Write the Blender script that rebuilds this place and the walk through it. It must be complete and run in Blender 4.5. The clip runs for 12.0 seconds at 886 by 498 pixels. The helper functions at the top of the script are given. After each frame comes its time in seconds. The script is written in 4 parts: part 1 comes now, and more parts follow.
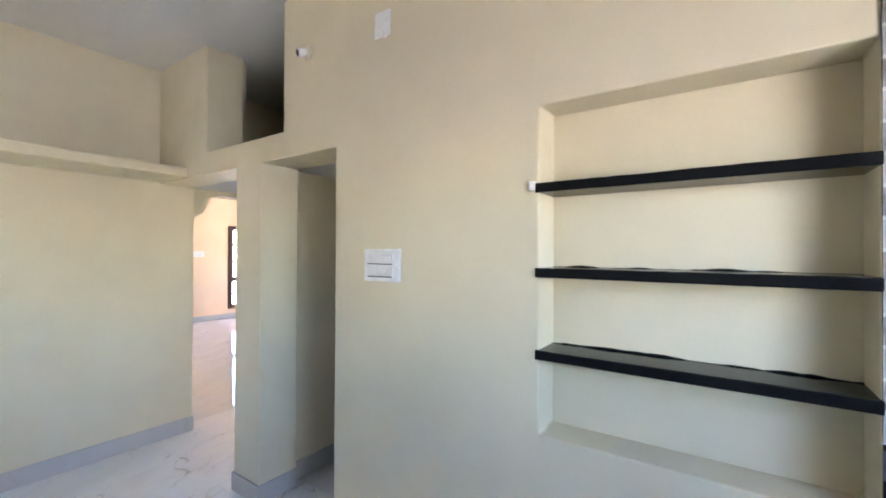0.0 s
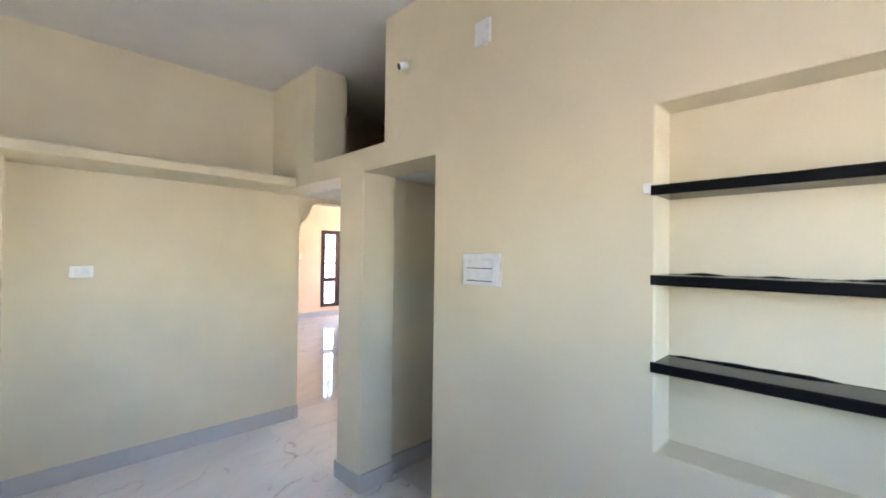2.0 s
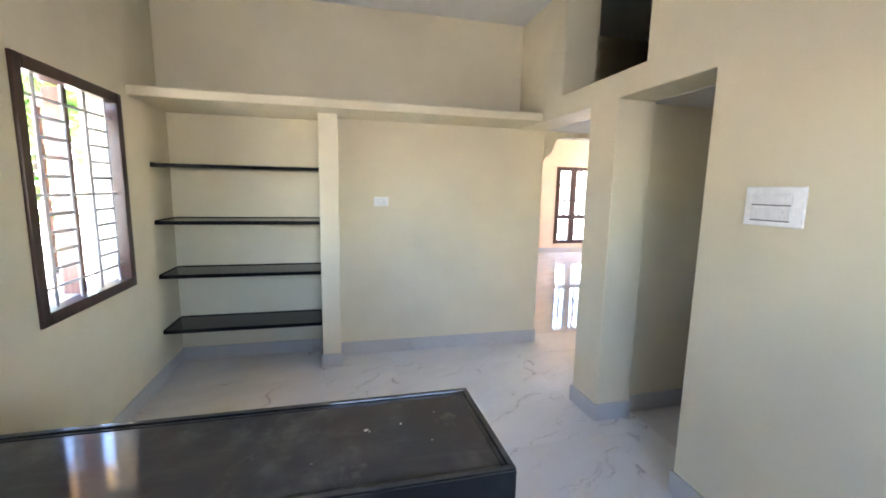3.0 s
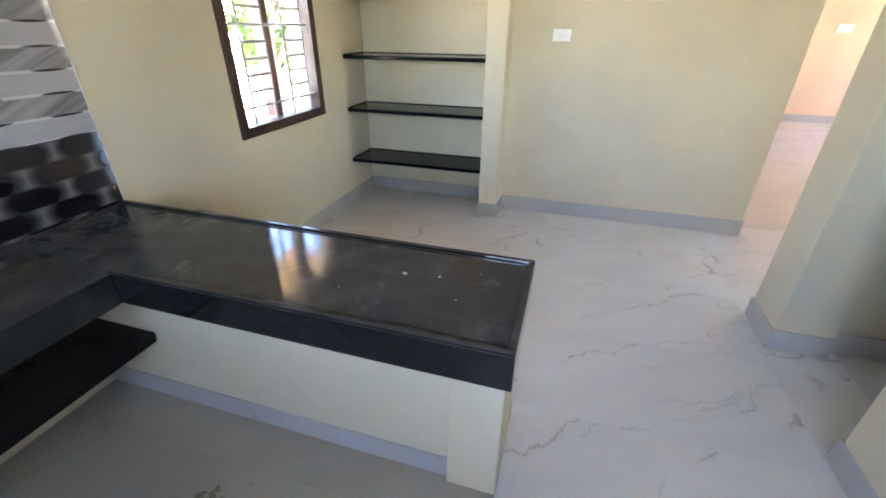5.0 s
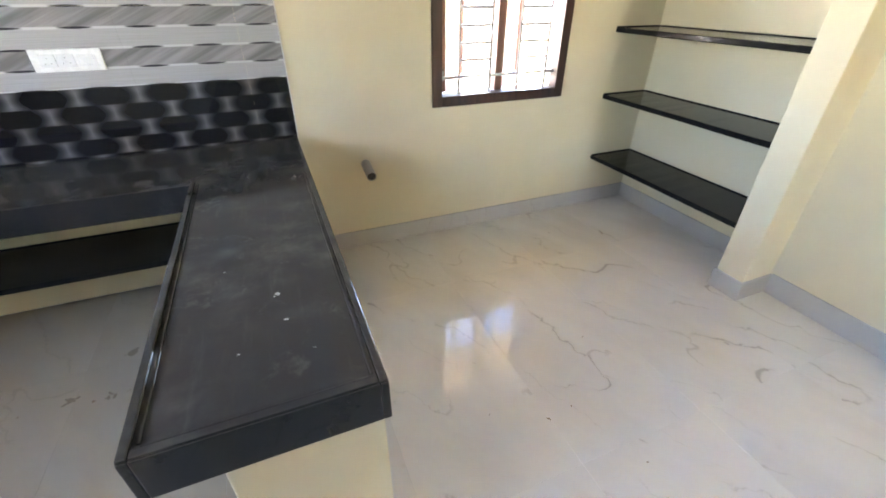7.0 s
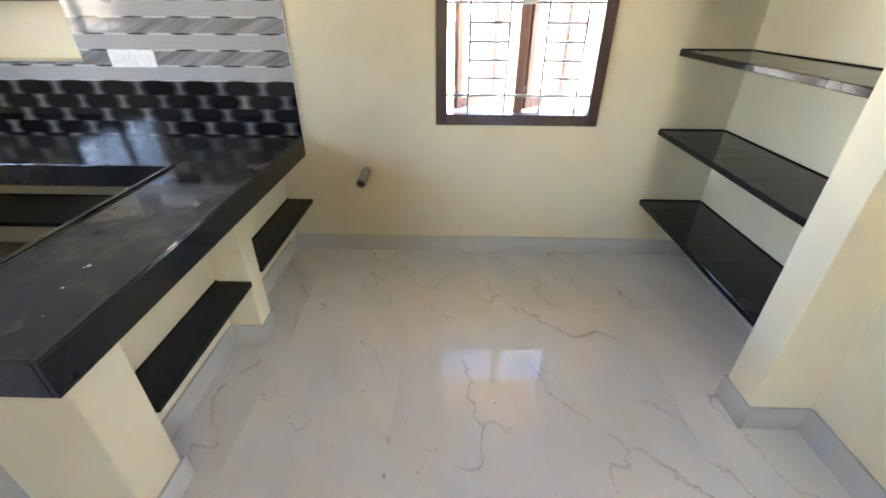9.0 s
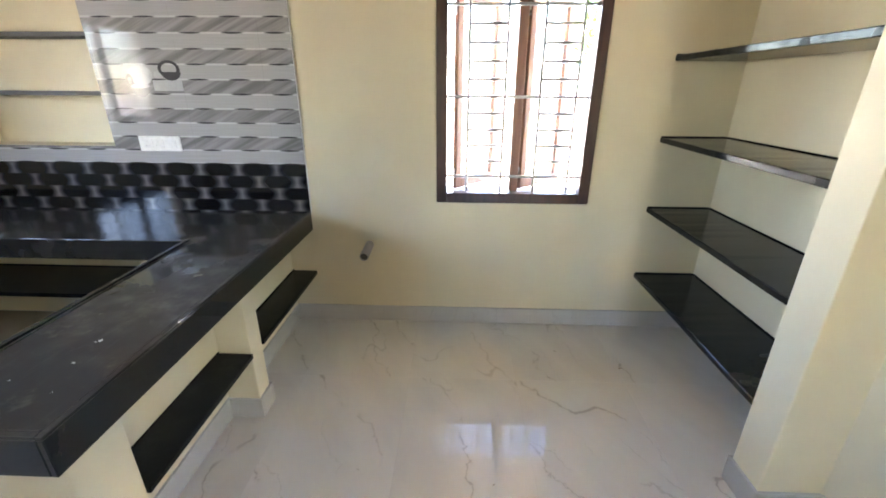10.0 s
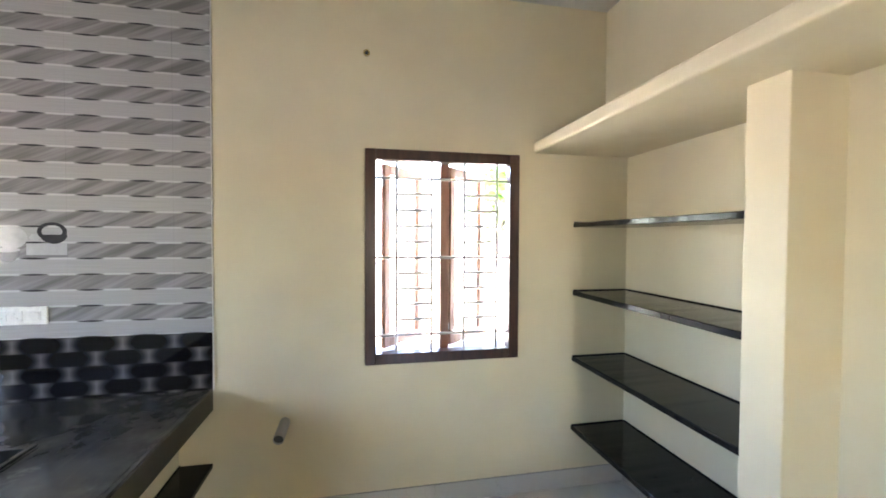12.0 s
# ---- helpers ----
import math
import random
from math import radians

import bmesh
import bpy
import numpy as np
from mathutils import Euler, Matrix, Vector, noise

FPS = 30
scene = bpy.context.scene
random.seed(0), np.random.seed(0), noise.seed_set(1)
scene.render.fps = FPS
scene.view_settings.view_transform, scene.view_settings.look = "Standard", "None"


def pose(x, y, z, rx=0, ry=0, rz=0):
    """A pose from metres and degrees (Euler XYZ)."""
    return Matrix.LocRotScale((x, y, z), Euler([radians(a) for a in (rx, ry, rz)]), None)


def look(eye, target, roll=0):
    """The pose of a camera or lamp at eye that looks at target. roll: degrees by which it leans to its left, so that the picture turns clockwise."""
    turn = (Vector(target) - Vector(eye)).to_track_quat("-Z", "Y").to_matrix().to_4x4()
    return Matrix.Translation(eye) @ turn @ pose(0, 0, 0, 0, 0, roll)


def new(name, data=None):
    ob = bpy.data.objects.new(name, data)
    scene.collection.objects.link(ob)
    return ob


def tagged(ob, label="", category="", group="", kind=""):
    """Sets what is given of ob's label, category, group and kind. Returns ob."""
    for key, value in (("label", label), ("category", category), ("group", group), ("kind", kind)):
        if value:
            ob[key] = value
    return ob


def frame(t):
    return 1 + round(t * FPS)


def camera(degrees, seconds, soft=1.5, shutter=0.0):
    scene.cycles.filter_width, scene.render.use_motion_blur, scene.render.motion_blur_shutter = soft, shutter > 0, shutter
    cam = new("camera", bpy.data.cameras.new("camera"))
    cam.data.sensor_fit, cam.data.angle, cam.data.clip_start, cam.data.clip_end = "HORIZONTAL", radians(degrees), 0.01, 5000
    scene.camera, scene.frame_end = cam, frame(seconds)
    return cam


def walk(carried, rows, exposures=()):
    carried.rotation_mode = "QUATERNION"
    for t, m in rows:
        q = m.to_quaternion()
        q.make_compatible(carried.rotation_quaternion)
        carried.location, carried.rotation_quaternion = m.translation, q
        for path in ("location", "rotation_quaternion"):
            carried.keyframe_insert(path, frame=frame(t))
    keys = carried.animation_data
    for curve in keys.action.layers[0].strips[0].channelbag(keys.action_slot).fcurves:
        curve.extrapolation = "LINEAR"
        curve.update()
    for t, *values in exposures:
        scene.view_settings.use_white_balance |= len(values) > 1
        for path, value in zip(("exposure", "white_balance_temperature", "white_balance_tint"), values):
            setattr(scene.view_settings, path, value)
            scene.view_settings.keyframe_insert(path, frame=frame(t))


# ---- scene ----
cam = camera(94.0, 12.0, soft=1.8)
EXPO = 5.3
STOPS = ((0.0, 0.1, 6750), (1.5, 0.1, 6900), (3.5, 0.18, 7050), (5.5, 0.35, 7500), (7.0, 0.78, 7850), (9.0, 0.66, 7600), (10.5, 0.46, 7450), (12.0, 0.43, 7350))
PATH = [
    (0, (0.05, 0.089, 1.571), (-1.087, 1.734, 1.585), 0.3),
    (0.5, (0.029, 0.082, 1.573), (-0.85, 1.879, 1.61), 0.1),
    (1, (0.018, 0.093, 1.577), (-0.835, 1.901, 1.631), 0.2),
    (1.5, (-0.005, 0.077, 1.58), (-1.063, 1.773, 1.635), 0.3),
    (2, (-0.027, 0.005, 1.576), (-1.444, 1.416, 1.603), 0.7),
    (2.5, (-0.028, -0.09, 1.575), (-1.785, 0.862, 1.501), 1.0),
    (3, (-0.039, -0.107, 1.551), (-1.959, 0.372, 1.263), 1.1),
    (3.5, (-0.068, -0.091, 1.491), (-1.977, 0.093, 0.924), 0.7),
    (3.7, (-0.092, -0.082, 1.472), (-1.975, 0.027, 0.806), 0.7),
    (5.3, (-0.314, 0.545, 1.482), (-1.921, -0.144, 0.511), 0.4),
    (5.5, (-0.383, 0.628, 1.487), (-1.92, -0.193, 0.505), 0.3),
    (6, (-0.644, 0.845, 1.48), (-1.942, -0.292, 0.47), 0.4),
    (6.5, (-0.974, 0.939, 1.452), (-1.96, -0.457, 0.413), 0.3),
    (7, (-1.369, 0.938, 1.464), (-2.019, -0.629, 0.405), 0.3),
    (7.2, (-1.535, 0.942, 1.48), (-2.067, -0.658, 0.403), 0.7),
    (8.8, (-2.404, 0.987, 1.461), (-2.369, -0.719, 0.418), 0.1),
    (9, (-2.403, 0.994, 1.465), (-2.36, -0.728, 0.45), 0.3),
    (9.5, (-2.415, 1.016, 1.483), (-2.357, -0.77, 0.584), 0.3),
    (10, (-2.427, 1.043, 1.536), (-2.362, -0.817, 0.804), 0.3),
    (10.3, (-2.436, 1.069, 1.546), (-2.372, -0.837, 0.944), 0.3),
    (10.5, (-2.445, 1.075, 1.553), (-2.379, -0.861, 1.055), 0.3),
    (11, (-2.441, 1.098, 1.596), (-2.423, -0.881, 1.309), 0.3),
    (11.5, (-2.403, 1.061, 1.604), (-2.518, -0.931, 1.474), 0.3),
    (12, (-2.258, 0.937, 1.597), (-2.66, -1.021, 1.546), 0.3),
]
walk(cam, [(t, look(eye, target, roll)) for t, eye, target, roll in PATH], [(t, EXPO + e, k, 20.5) for t, e, k in STOPS])

# ---- light ----
SUN_ELEV, SUN_AZ = 66, 338
world = bpy.data.worlds.new("sky")
scene.world = world
world.use_nodes = True
wn = world.node_tree
sky = wn.nodes.new("ShaderNodeTexSky")
sky.sky_type, sky.sun_disc, sky.sun_elevation, sky.sun_rotation = "NISHITA", False, radians(SUN_ELEV), radians(SUN_AZ)
sky.air_density, sky.dust_density, sky.ozone_density = 1.0, 0.3, 5.0
wn.links.new(sky.outputs[0], wn.nodes["Background"].inputs[0])
wn.nodes["Background"].inputs[1].default_value = 0.15

sun_data = bpy.data.lights.new("sun", "SUN")
sun_data.energy, sun_data.angle, sun_data.color = 4.5, radians(0.5), (1, 0.97, 0.93)
sun = new("sun", sun_data)
sd = Vector((math.sin(radians(SUN_AZ)) * math.cos(radians(SUN_ELEV)), math.cos(radians(SUN_AZ)) * math.cos(radians(SUN_ELEV)), math.sin(radians(SUN_ELEV))))
sun.matrix_world = look(sd * 30, (0, 0, 0))


def area_lamp(name, eye, target, w, h, power, color):
    d = bpy.data.lights.new(name, "AREA")
    d.shape, d.size, d.size_y, d.energy, d.color = "RECTANGLE", w, h, power, color
    ob = new(name, d)
    ob.matrix_world = look(eye, target)
    return ob


# lamps at openings that no view looks out of; the east one is sky light
area_lamp("east_window_light", (2.30, 0.40, 2.10), (-1.0, 0.30, 0.75), 2.2, 1.8, 2.8, (0.57, 0.76, 1.0))
# unseen fill lamps, added to brighten the hall, the passage and the south wall
area_lamp("hall_fill_light", (-8.3, 7.75, 1.6), (-7.6, 3, 1.2), 1.7, 1.5, 0.75, (1.0, 0.93, 0.85))
area_lamp("passage_fill_light", (-3.5, 7.75, 1.5), (-3.5, 3, 0.9), 1.0, 1.2, 0.28, (0.92, 0.95, 1.0))

# ---- materials ----


class Nodes:
    """Short hand for building a node material."""

    def __init__(self, name, rough=0.5, spec=0.5):
        self.m = bpy.data.materials.new(name)
        self.m.use_nodes = True
        self.t = self.m.node_tree
        self.b = self.t.nodes["Principled BSDF"]
        self.b.inputs["Roughness"].default_value = rough
        self.b.inputs["Specular IOR Level"].default_value = spec

    def put(self, sock, v):
        if isinstance(v, bpy.types.NodeSocket):
            self.t.links.new(v, sock)
        elif isinstance(v, tuple) and len(v) == 3 and sock.type == "RGBA":
            sock.default_value = (*v, 1)
        else:
            sock.default_value = v

    def set(self, key, v):
        self.put(self.b.inputs[key], v)
        return self

    def math(self, op, a, b=0.0, c=0.0, clamp=False):
        n = self.t.nodes.new("ShaderNodeMath")
        n.operation, n.use_clamp = op, clamp
        for s, v in zip(n.inputs, (a, b, c)):
            self.put(s, v)
        return n.outputs[0]

    def ramp(self, v, lo, hi, a=0.0, b=1.0):
        n = self.t.nodes.new("ShaderNodeMapRange")
        n.interpolation_type = "SMOOTHSTEP"
        for s, x in zip(n.inputs, (v, lo, hi, a, b)):
            self.put(s, x)
        return n.outputs[0]

    def mix(self, f, a, b, blend="MIX"):
        n = self.t.nodes.new("ShaderNodeMix")
        n.data_type, n.blend_type = "RGBA", blend
        self.put(n.inputs[0], f)
        self.put(n.inputs[6], a)
        self.put(n.inputs[7], b)
        return n.outputs[2]

    def pos(self):
        g = self.t.nodes.new("ShaderNodeNewGeometry")
        return g.outputs["Position"]

    def local(self):
        g = self.t.nodes.new("ShaderNodeTexCoord")
        return g.outputs["Object"]

    def xyz(self, v):
        n = self.t.nodes.new("ShaderNodeSeparateXYZ")
        self.put(n.inputs[0], v)
        return n.outputs

    def vec(self, x, y, z):
        n = self.t.nodes.new("ShaderNodeCombineXYZ")
        for s, v in zip(n.inputs, (x, y, z)):
            self.put(s, v)
        return n.outputs[0]

    def noise(self, v, scale, detail=4.0, rough=0.55, distort=0.0):
        n = self.t.nodes.new("ShaderNodeTexNoise")
        self.put(n.inputs["Vector"], v)
        n.inputs["Scale"].default_value, n.inputs["Detail"].default_value = scale, detail
        n.inputs["Roughness"].default_value, n.inputs["Distortion"].default_value = rough, distort
        return n.outputs["Fac"]

    def random(self):
        return self.t.nodes.new("ShaderNodeObjectInfo").outputs["Random"]

    def bump(self, h, strength=0.2, dist=0.01):
        n = self.t.nodes.new("ShaderNodeBump")
        n.inputs["Strength"].default_value, n.inputs["Distance"].default_value = strength, dist
        self.put(n.inputs["Height"], h)
        self.t.links.new(n.outputs[0], self.b.inputs["Normal"])
        return self


def paint(name, color, rough=0.5, blotch=0.06, grain=0.12):
    n = Nodes(name, rough, 0.35)
    p = n.pos()
    big = n.noise(p, 1.3, 3)
    mid = n.noise(p, 9, 4)
    dark = tuple(c * (1 - blotch * 1.6) for c in color)
    col = n.mix(n.ramp(big, 0.3, 0.7), dark, color)
    col = n.mix(n.ramp(mid, 0.45, 0.75, 0.0, blotch * 2), col, tuple(c * 0.9 for c in color))
    n.set("Base Color", col)
    n.set("Roughness", n.ramp(mid, 0.3, 0.7, rough - 0.08, rough + 0.08))
    h = n.math("ADD", n.noise(p, 160, 3), n.math("MULTIPLY", n.noise(p, 14, 3), 1.5))
    n.bump(h, grain, 0.004)
    return n.m


def plain(name, color, rough=0.4, metal=0.0, spec=0.5, vary=0.08, scale=40):
    n = Nodes(name, rough, spec)
    f = n.noise(n.local(), scale, 4)
    n.set("Base Color", n.mix(f, tuple(c * (1 - vary * 2) for c in color), tuple(min(1, c * (1 + vary)) for c in color)))
    n.set("Roughness", n.ramp(f, 0.3, 0.7, max(0.02, rough - 0.06), rough + 0.08))
    n.set("Metallic", metal)
    return n.m


def granite(name="black_granite", gloss=0.035, smear=1.0, spec=0.30):
    """Black stone; smear is how much dust and wiping marks lie on its upper faces."""
    n = Nodes(name, 0.1, spec)
    p = n.pos()
    fleck = n.ramp(n.noise(p, 420, 2), 0.64, 0.76)
    dust = n.math("MULTIPLY", n.ramp(n.noise(p, 9, 5, 0.6), 0.30, 0.90), n.ramp(n.noise(p, 2.2, 3), 0.3, 0.7))
    drag = n.ramp(n.noise(n.vec(n.math("MULTIPLY", n.xyz(p)[0], 30), n.math("MULTIPLY", n.xyz(p)[1], 4), 0.0), 1.0, 4), 0.55, 0.8)
    col = n.mix(n.math("MULTIPLY", fleck, 0.5), (0.007, 0.007, 0.0075), (0.035, 0.035, 0.038))
    g = n.t.nodes.new("ShaderNodeNewGeometry")
    lies = n.ramp(n.xyz(g.outputs["Normal"])[2], 0.2, 0.9, 0.12, 1.0)
    dust = n.math("MULTIPLY", dust, lies)
    drag = n.math("MULTIPLY", drag, lies)
    dirt = n.math("ADD", n.math("MULTIPLY", dust, 0.75), n.math("ADD", n.math("MULTIPLY", drag, 0.18), n.math("MULTIPLY", lies, 0.42)), clamp=True)
    rub = n.math("MULTIPLY", n.ramp(n.noise(p, 4.5, 4, 0.6, 1.6), 0.54, 0.72), n.ramp(n.noise(p, 26, 4, 0.65, 0.8), 0.42, 0.66))
    dirt = n.math("ADD", dirt, n.math("MULTIPLY", n.math("MULTIPLY", rub, lies), 0.45), clamp=True)
    dirt = n.math("MULTIPLY", dirt, 0.15 + 0.85 * smear)
    n.set("Base Color", n.mix(n.math("MULTIPLY", dirt, 0.6), col, (0.175, 0.168, 0.155)))
    n.set("Roughness", n.ramp(dirt, 0.1, 0.8, gloss, gloss + 0.10))
    n.bump(n.noise(p, 60, 3), 0.02, 0.002)
    return n.m


def marble_floor(name, base, rough, veins=1.0, randomised=True, spec=0.21):
    n = Nodes(name, rough, spec)
    p = n.pos()
    if randomised:
        r = n.math("MULTIPLY", n.random(), 37.0)
        add = n.t.nodes.new("ShaderNodeVectorMath")
        n.put(add.inputs[0], p)
        n.put(add.inputs[1], n.vec(r, n.math("MULTIPLY", r, 1.7), 0.0))
        p = add.outputs[0]
    x, y, z = n.xyz(p)
    # veins run mostly along the long side of the tiles, slanting
    a = n.math("ADD", n.math("MULTIPLY", x, 0.83), n.math("MULTIPLY", y, 0.45))
    b = n.math("ADD", n.math("MULTIPLY", x, -0.45), n.math("MULTIPLY", y, 0.89))
    q = n.vec(n.math("MULTIPLY", a, 1.75), n.math("MULTIPLY", b, 0.6), z)
    cloud = n.noise(q, 2.2, 5, 0.6)
    col = n.mix(n.ramp(cloud, 0.3, 0.7), tuple(c * 0.91 for c in base), base)
    warm = n.ramp(n.noise(p, 1.2, 3), 0.5, 0.75, 0.0, 0.35)
    col = n.mix(warm, col, (base[0] * 0.99, base[1] * 0.95, base[2] * 0.88))
    jag = n.math("SUBTRACT", n.noise(p, 17, 4, 0.65), 0.5)
    jag2 = n.math("SUBTRACT", n.noise(p, 3.2, 2), 0.5)
    av = n.math("ADD", n.math("ADD", a, n.math("MULTIPLY", jag, 0.085)), n.math("MULTIPLY", jag2, 0.22))
    def vein(seed, sa, sb, width, lo):
        v = n.vec(n.math("ADD", n.math("MULTIPLY", av, sa), seed), n.math("MULTIPLY", b, sb), seed)
        f = n.noise(v, 1.0, 1.0, 0.4)
        d = n.math("ABSOLUTE", n.math("SUBTRACT", f, 0.5))
        keep = n.ramp(n.noise(n.vec(n.math("MULTIPLY", a, 2.0), n.math("MULTIPLY", b, 2.6), seed + 5.0), 1.0, 3), lo, lo + 0.10)
        return n.math("MULTIPLY", n.ramp(d, width, width * 0.15), keep)
    fine = vein(3.1, 2.6, 0.55, 0.0045, 0.42)
    soft = vein(3.1, 2.6, 0.55, 0.022, 0.40)
    thin = vein(11.7, 3.4, 0.7, 0.0040, 0.46)
    col = n.mix(n.math("MULTIPLY", soft, 0.30 * veins), col, (base[0] * 0.78, base[1] * 0.74, base[2] * 0.68))
    col = n.mix(n.math("MULTIPLY", fine, 0.75 * veins), col, (0.17, 0.145, 0.12))
    col = n.mix(n.math("MULTIPLY", thin, 0.5 * veins), col, (0.25, 0.21, 0.17))
    n.set("Base Color", col)
    n.set("Roughness", n.ramp(n.noise(p, 6, 4), 0.35, 0.8, rough, rough + 0.04))
    return n.m


def striped_tile(name, z0, x0, lean):
    """Glazed wall tile: plain light bands, marbled bands, dark lens dashes on the band edges."""
    n = Nodes(name, 0.05, 0.15)
    p = n.pos()
    x, y, z = n.xyz(p)
    zz = n.math("DIVIDE", n.math("SUBTRACT", z, z0), 0.0799)
    f = n.math("MULTIPLY", n.math("FRACT", n.math("MULTIPLY", zz, 0.5)), 2.0)
    marbled = n.math("GREATER_THAN", f, 1.0)
    d = n.math("ABSOLUTE", n.math("SUBTRACT", n.math("FRACT", n.math("ADD", zz, 0.5)), 0.5))
    u = n.math("MULTIPLY", n.math("ABSOLUTE", n.math("SUBTRACT", n.math("FRACT", n.math("DIVIDE", n.math("SUBTRACT", x, x0), 0.241)), 0.5)), 2.0)
    un = n.math("DIVIDE", u, 0.52)
    lens = n.math("MULTIPLY", n.math("SUBTRACT", 1.0, n.math("MULTIPLY", un, un), clamp=True), 0.058)
    dash = n.math("MULTIPLY", n.ramp(n.math("SUBTRACT", d, lens), 0.008, -0.014), n.ramp(un, 1.0, 0.75))
    white = n.math("MULTIPLY", n.ramp(d, 0.075, 0.045), n.ramp(un, 0.85, 1.1))
    band = n.math("FLOOR", zz)
    s = n.math("SUBTRACT", n.math("MULTIPLY", z, 0.90), n.math("MULTIPLY", x, 0.42 * lean))
    a = n.math("ADD", n.math("MULTIPLY", x, 0.90 * lean), n.math("MULTIPLY", z, 0.42))
    streak = n.noise(n.vec(n.math("MULTIPLY", a, 3.0), n.math("MULTIPLY", s, 110.0), n.math("MULTIPLY", band, 3.3)), 1.0, 4, 0.6)
    broad = n.noise(n.vec(n.math("MULTIPLY", a, 2.0), n.math("MULTIPLY", s, 27.0), n.math("MULTIPLY", band, 1.9)), 1.0, 2)
    k = n.math("ADD", n.math("MULTIPLY", streak, 0.24), n.math("MULTIPLY", broad, 0.76))
    marble = n.mix(n.ramp(k, 0.32, 0.68), (0.155, 0.152, 0.15), (0.30, 0.295, 0.29))
    line = n.noise(n.vec(n.math("MULTIPLY", x, 3.0), 0.0, n.math("MULTIPLY", z, 330.0)), 1.0, 2)
    light = n.mix(n.ramp(line, 0.35, 0.65), (0.345, 0.34, 0.338), (0.385, 0.38, 0.377))
    col = n.mix(marbled, light, marble)
    col = n.mix(n.math("MULTIPLY", white, 0.8), col, (0.54, 0.535, 0.53))
    col = n.mix(dash, col, (0.035, 0.035, 0.04))
    n.set("Base Color", col)
    n.bump(n.noise(p, 18, 2), 0.015, 0.003)
    return n.m


def black_tile(z0, x0):
    """Glazed black tile printed with rows of rounded blocks and grey gleams between them."""
    n = Nodes("black_glazed_tile", 0.06, 0.4)
    x, y, z = n.xyz(n.pos())
    r = n.math("DIVIDE", n.math("SUBTRACT", z, z0), 0.075)
    odd = n.math("MULTIPLY", n.math("FRACT", n.math("MULTIPLY", n.math("FLOOR", r), 0.5)), 1.0)
    u = n.math("MULTIPLY", n.math("ABSOLUTE", n.math("SUBTRACT", n.math("FRACT", n.math("ADD", n.math("DIVIDE", n.math("SUBTRACT", x, x0), 0.2405), odd)), 0.5)), 2.0)
    v = n.math("MULTIPLY", n.math("ABSOLUTE", n.math("SUBTRACT", n.math("FRACT", r), 0.5)), 2.0)
    # dark rounded blocks; the gleam is strongest between them and thins out along their rims
    e = n.math("ADD", n.math("MULTIPLY", u, u), n.math("MULTIPLY", n.math("MULTIPLY", v, v), 0.76))
    glow = n.math("ADD", n.math("MULTIPLY", n.math("POWER", n.ramp(u, 0.38, 1.12), 1.7), 0.95), 0.05)
    fade = n.math("SUBTRACT", 1.0, n.math("MULTIPLY", n.math("MULTIPLY", v, v), 0.4))
    gleam = n.math("MULTIPLY", n.math("MULTIPLY", n.ramp(e, 0.25, 1.35), glow), fade)
    col = n.mix(gleam, (0.006, 0.006, 0.008), (0.19, 0.188, 0.185))
    n.set("Base Color", col)
    return n.m


def wood(name, a, b, rough=0.3):
    n = Nodes(name, rough, 0.5)
    x, y, z = n.xyz(n.pos())
    f = n.noise(n.vec(n.math("MULTIPLY", x, 40), n.math("MULTIPLY", y, 40), n.math("MULTIPLY", z, 4)), 1.0, 5, 0.6)
    n.set("Base Color", n.mix(n.ramp(f, 0.3, 0.7), a, b))
    n.bump(f, 0.05, 0.002)
    return n.m


def foliage():
    n = Nodes("leaves", 0.5, 0.3)
    g = n.t.nodes.new("ShaderNodeNewGeometry")
    n.set("Base Color", n.mix(g.outputs["Random Per Island"], (0.08, 0.16, 0.03), (0.18, 0.30, 0.07)))
    return n.m


def glass():
    m = bpy.data.materials.new("window_glass")
    m.use_nodes = True
    t = m.node_tree
    t.nodes.remove(t.nodes["Principled BSDF"])
    clear, gloss = t.nodes.new("ShaderNodeBsdfTransparent"), t.nodes.new("ShaderNodeBsdfGlossy")
    clear.inputs[0].default_value = (0.95, 0.97, 0.96, 1)
    gloss.inputs["Roughness"].default_value = 0.01
    x = t.nodes.new("ShaderNodeMixShader")
    x.inputs[0].default_value = 0.03
    t.links.new(clear.outputs[0], x.inputs[1])
    t.links.new(gloss.outputs[0], x.inputs[2])
    t.links.new(x.outputs[0], t.nodes["Material Output"].inputs[0])
    return m


CREAM = paint("cream_wall_paint", (0.72, 0.635, 0.448), 0.5)
CEIL = paint("white_ceiling_paint", (0.72, 0.705, 0.67), 0.7)
PEACH = paint("peach_wall_paint", (0.84, 0.60, 0.39), 0.5)
OUTER = paint("yellow_outer_paint", (0.85, 0.58, 0.27), 0.7)
OUTWHITE = paint("white_outer_paint", (0.66, 0.66, 0.65), 0.8)
ORANGE = paint("orange_outer_paint", (0.75, 0.28, 0.12), 0.7)
GROUND = paint("dry_earth", (0.34, 0.33, 0.31), 0.9, 0.12, 0.5)
GRANITE = granite()
SHELFSTONE = granite("dull_black_granite", 0.14, 0.0, 0.15)
FLOORTILE = marble_floor("veined_floor_tile", (0.70, 0.682, 0.65), 0.008, 0.55)
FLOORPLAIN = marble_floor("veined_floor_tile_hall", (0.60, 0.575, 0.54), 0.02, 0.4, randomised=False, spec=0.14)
# same veined tile with a darker, browner base, for the cooking side
FLOORTAN = marble_floor("darker_tan_floor_tile", (0.38, 0.335, 0.265), 0.12, 0.25)
SKIRT = marble_floor("grey_skirting_tile", (0.52, 0.505, 0.48), 0.18, 0.25)
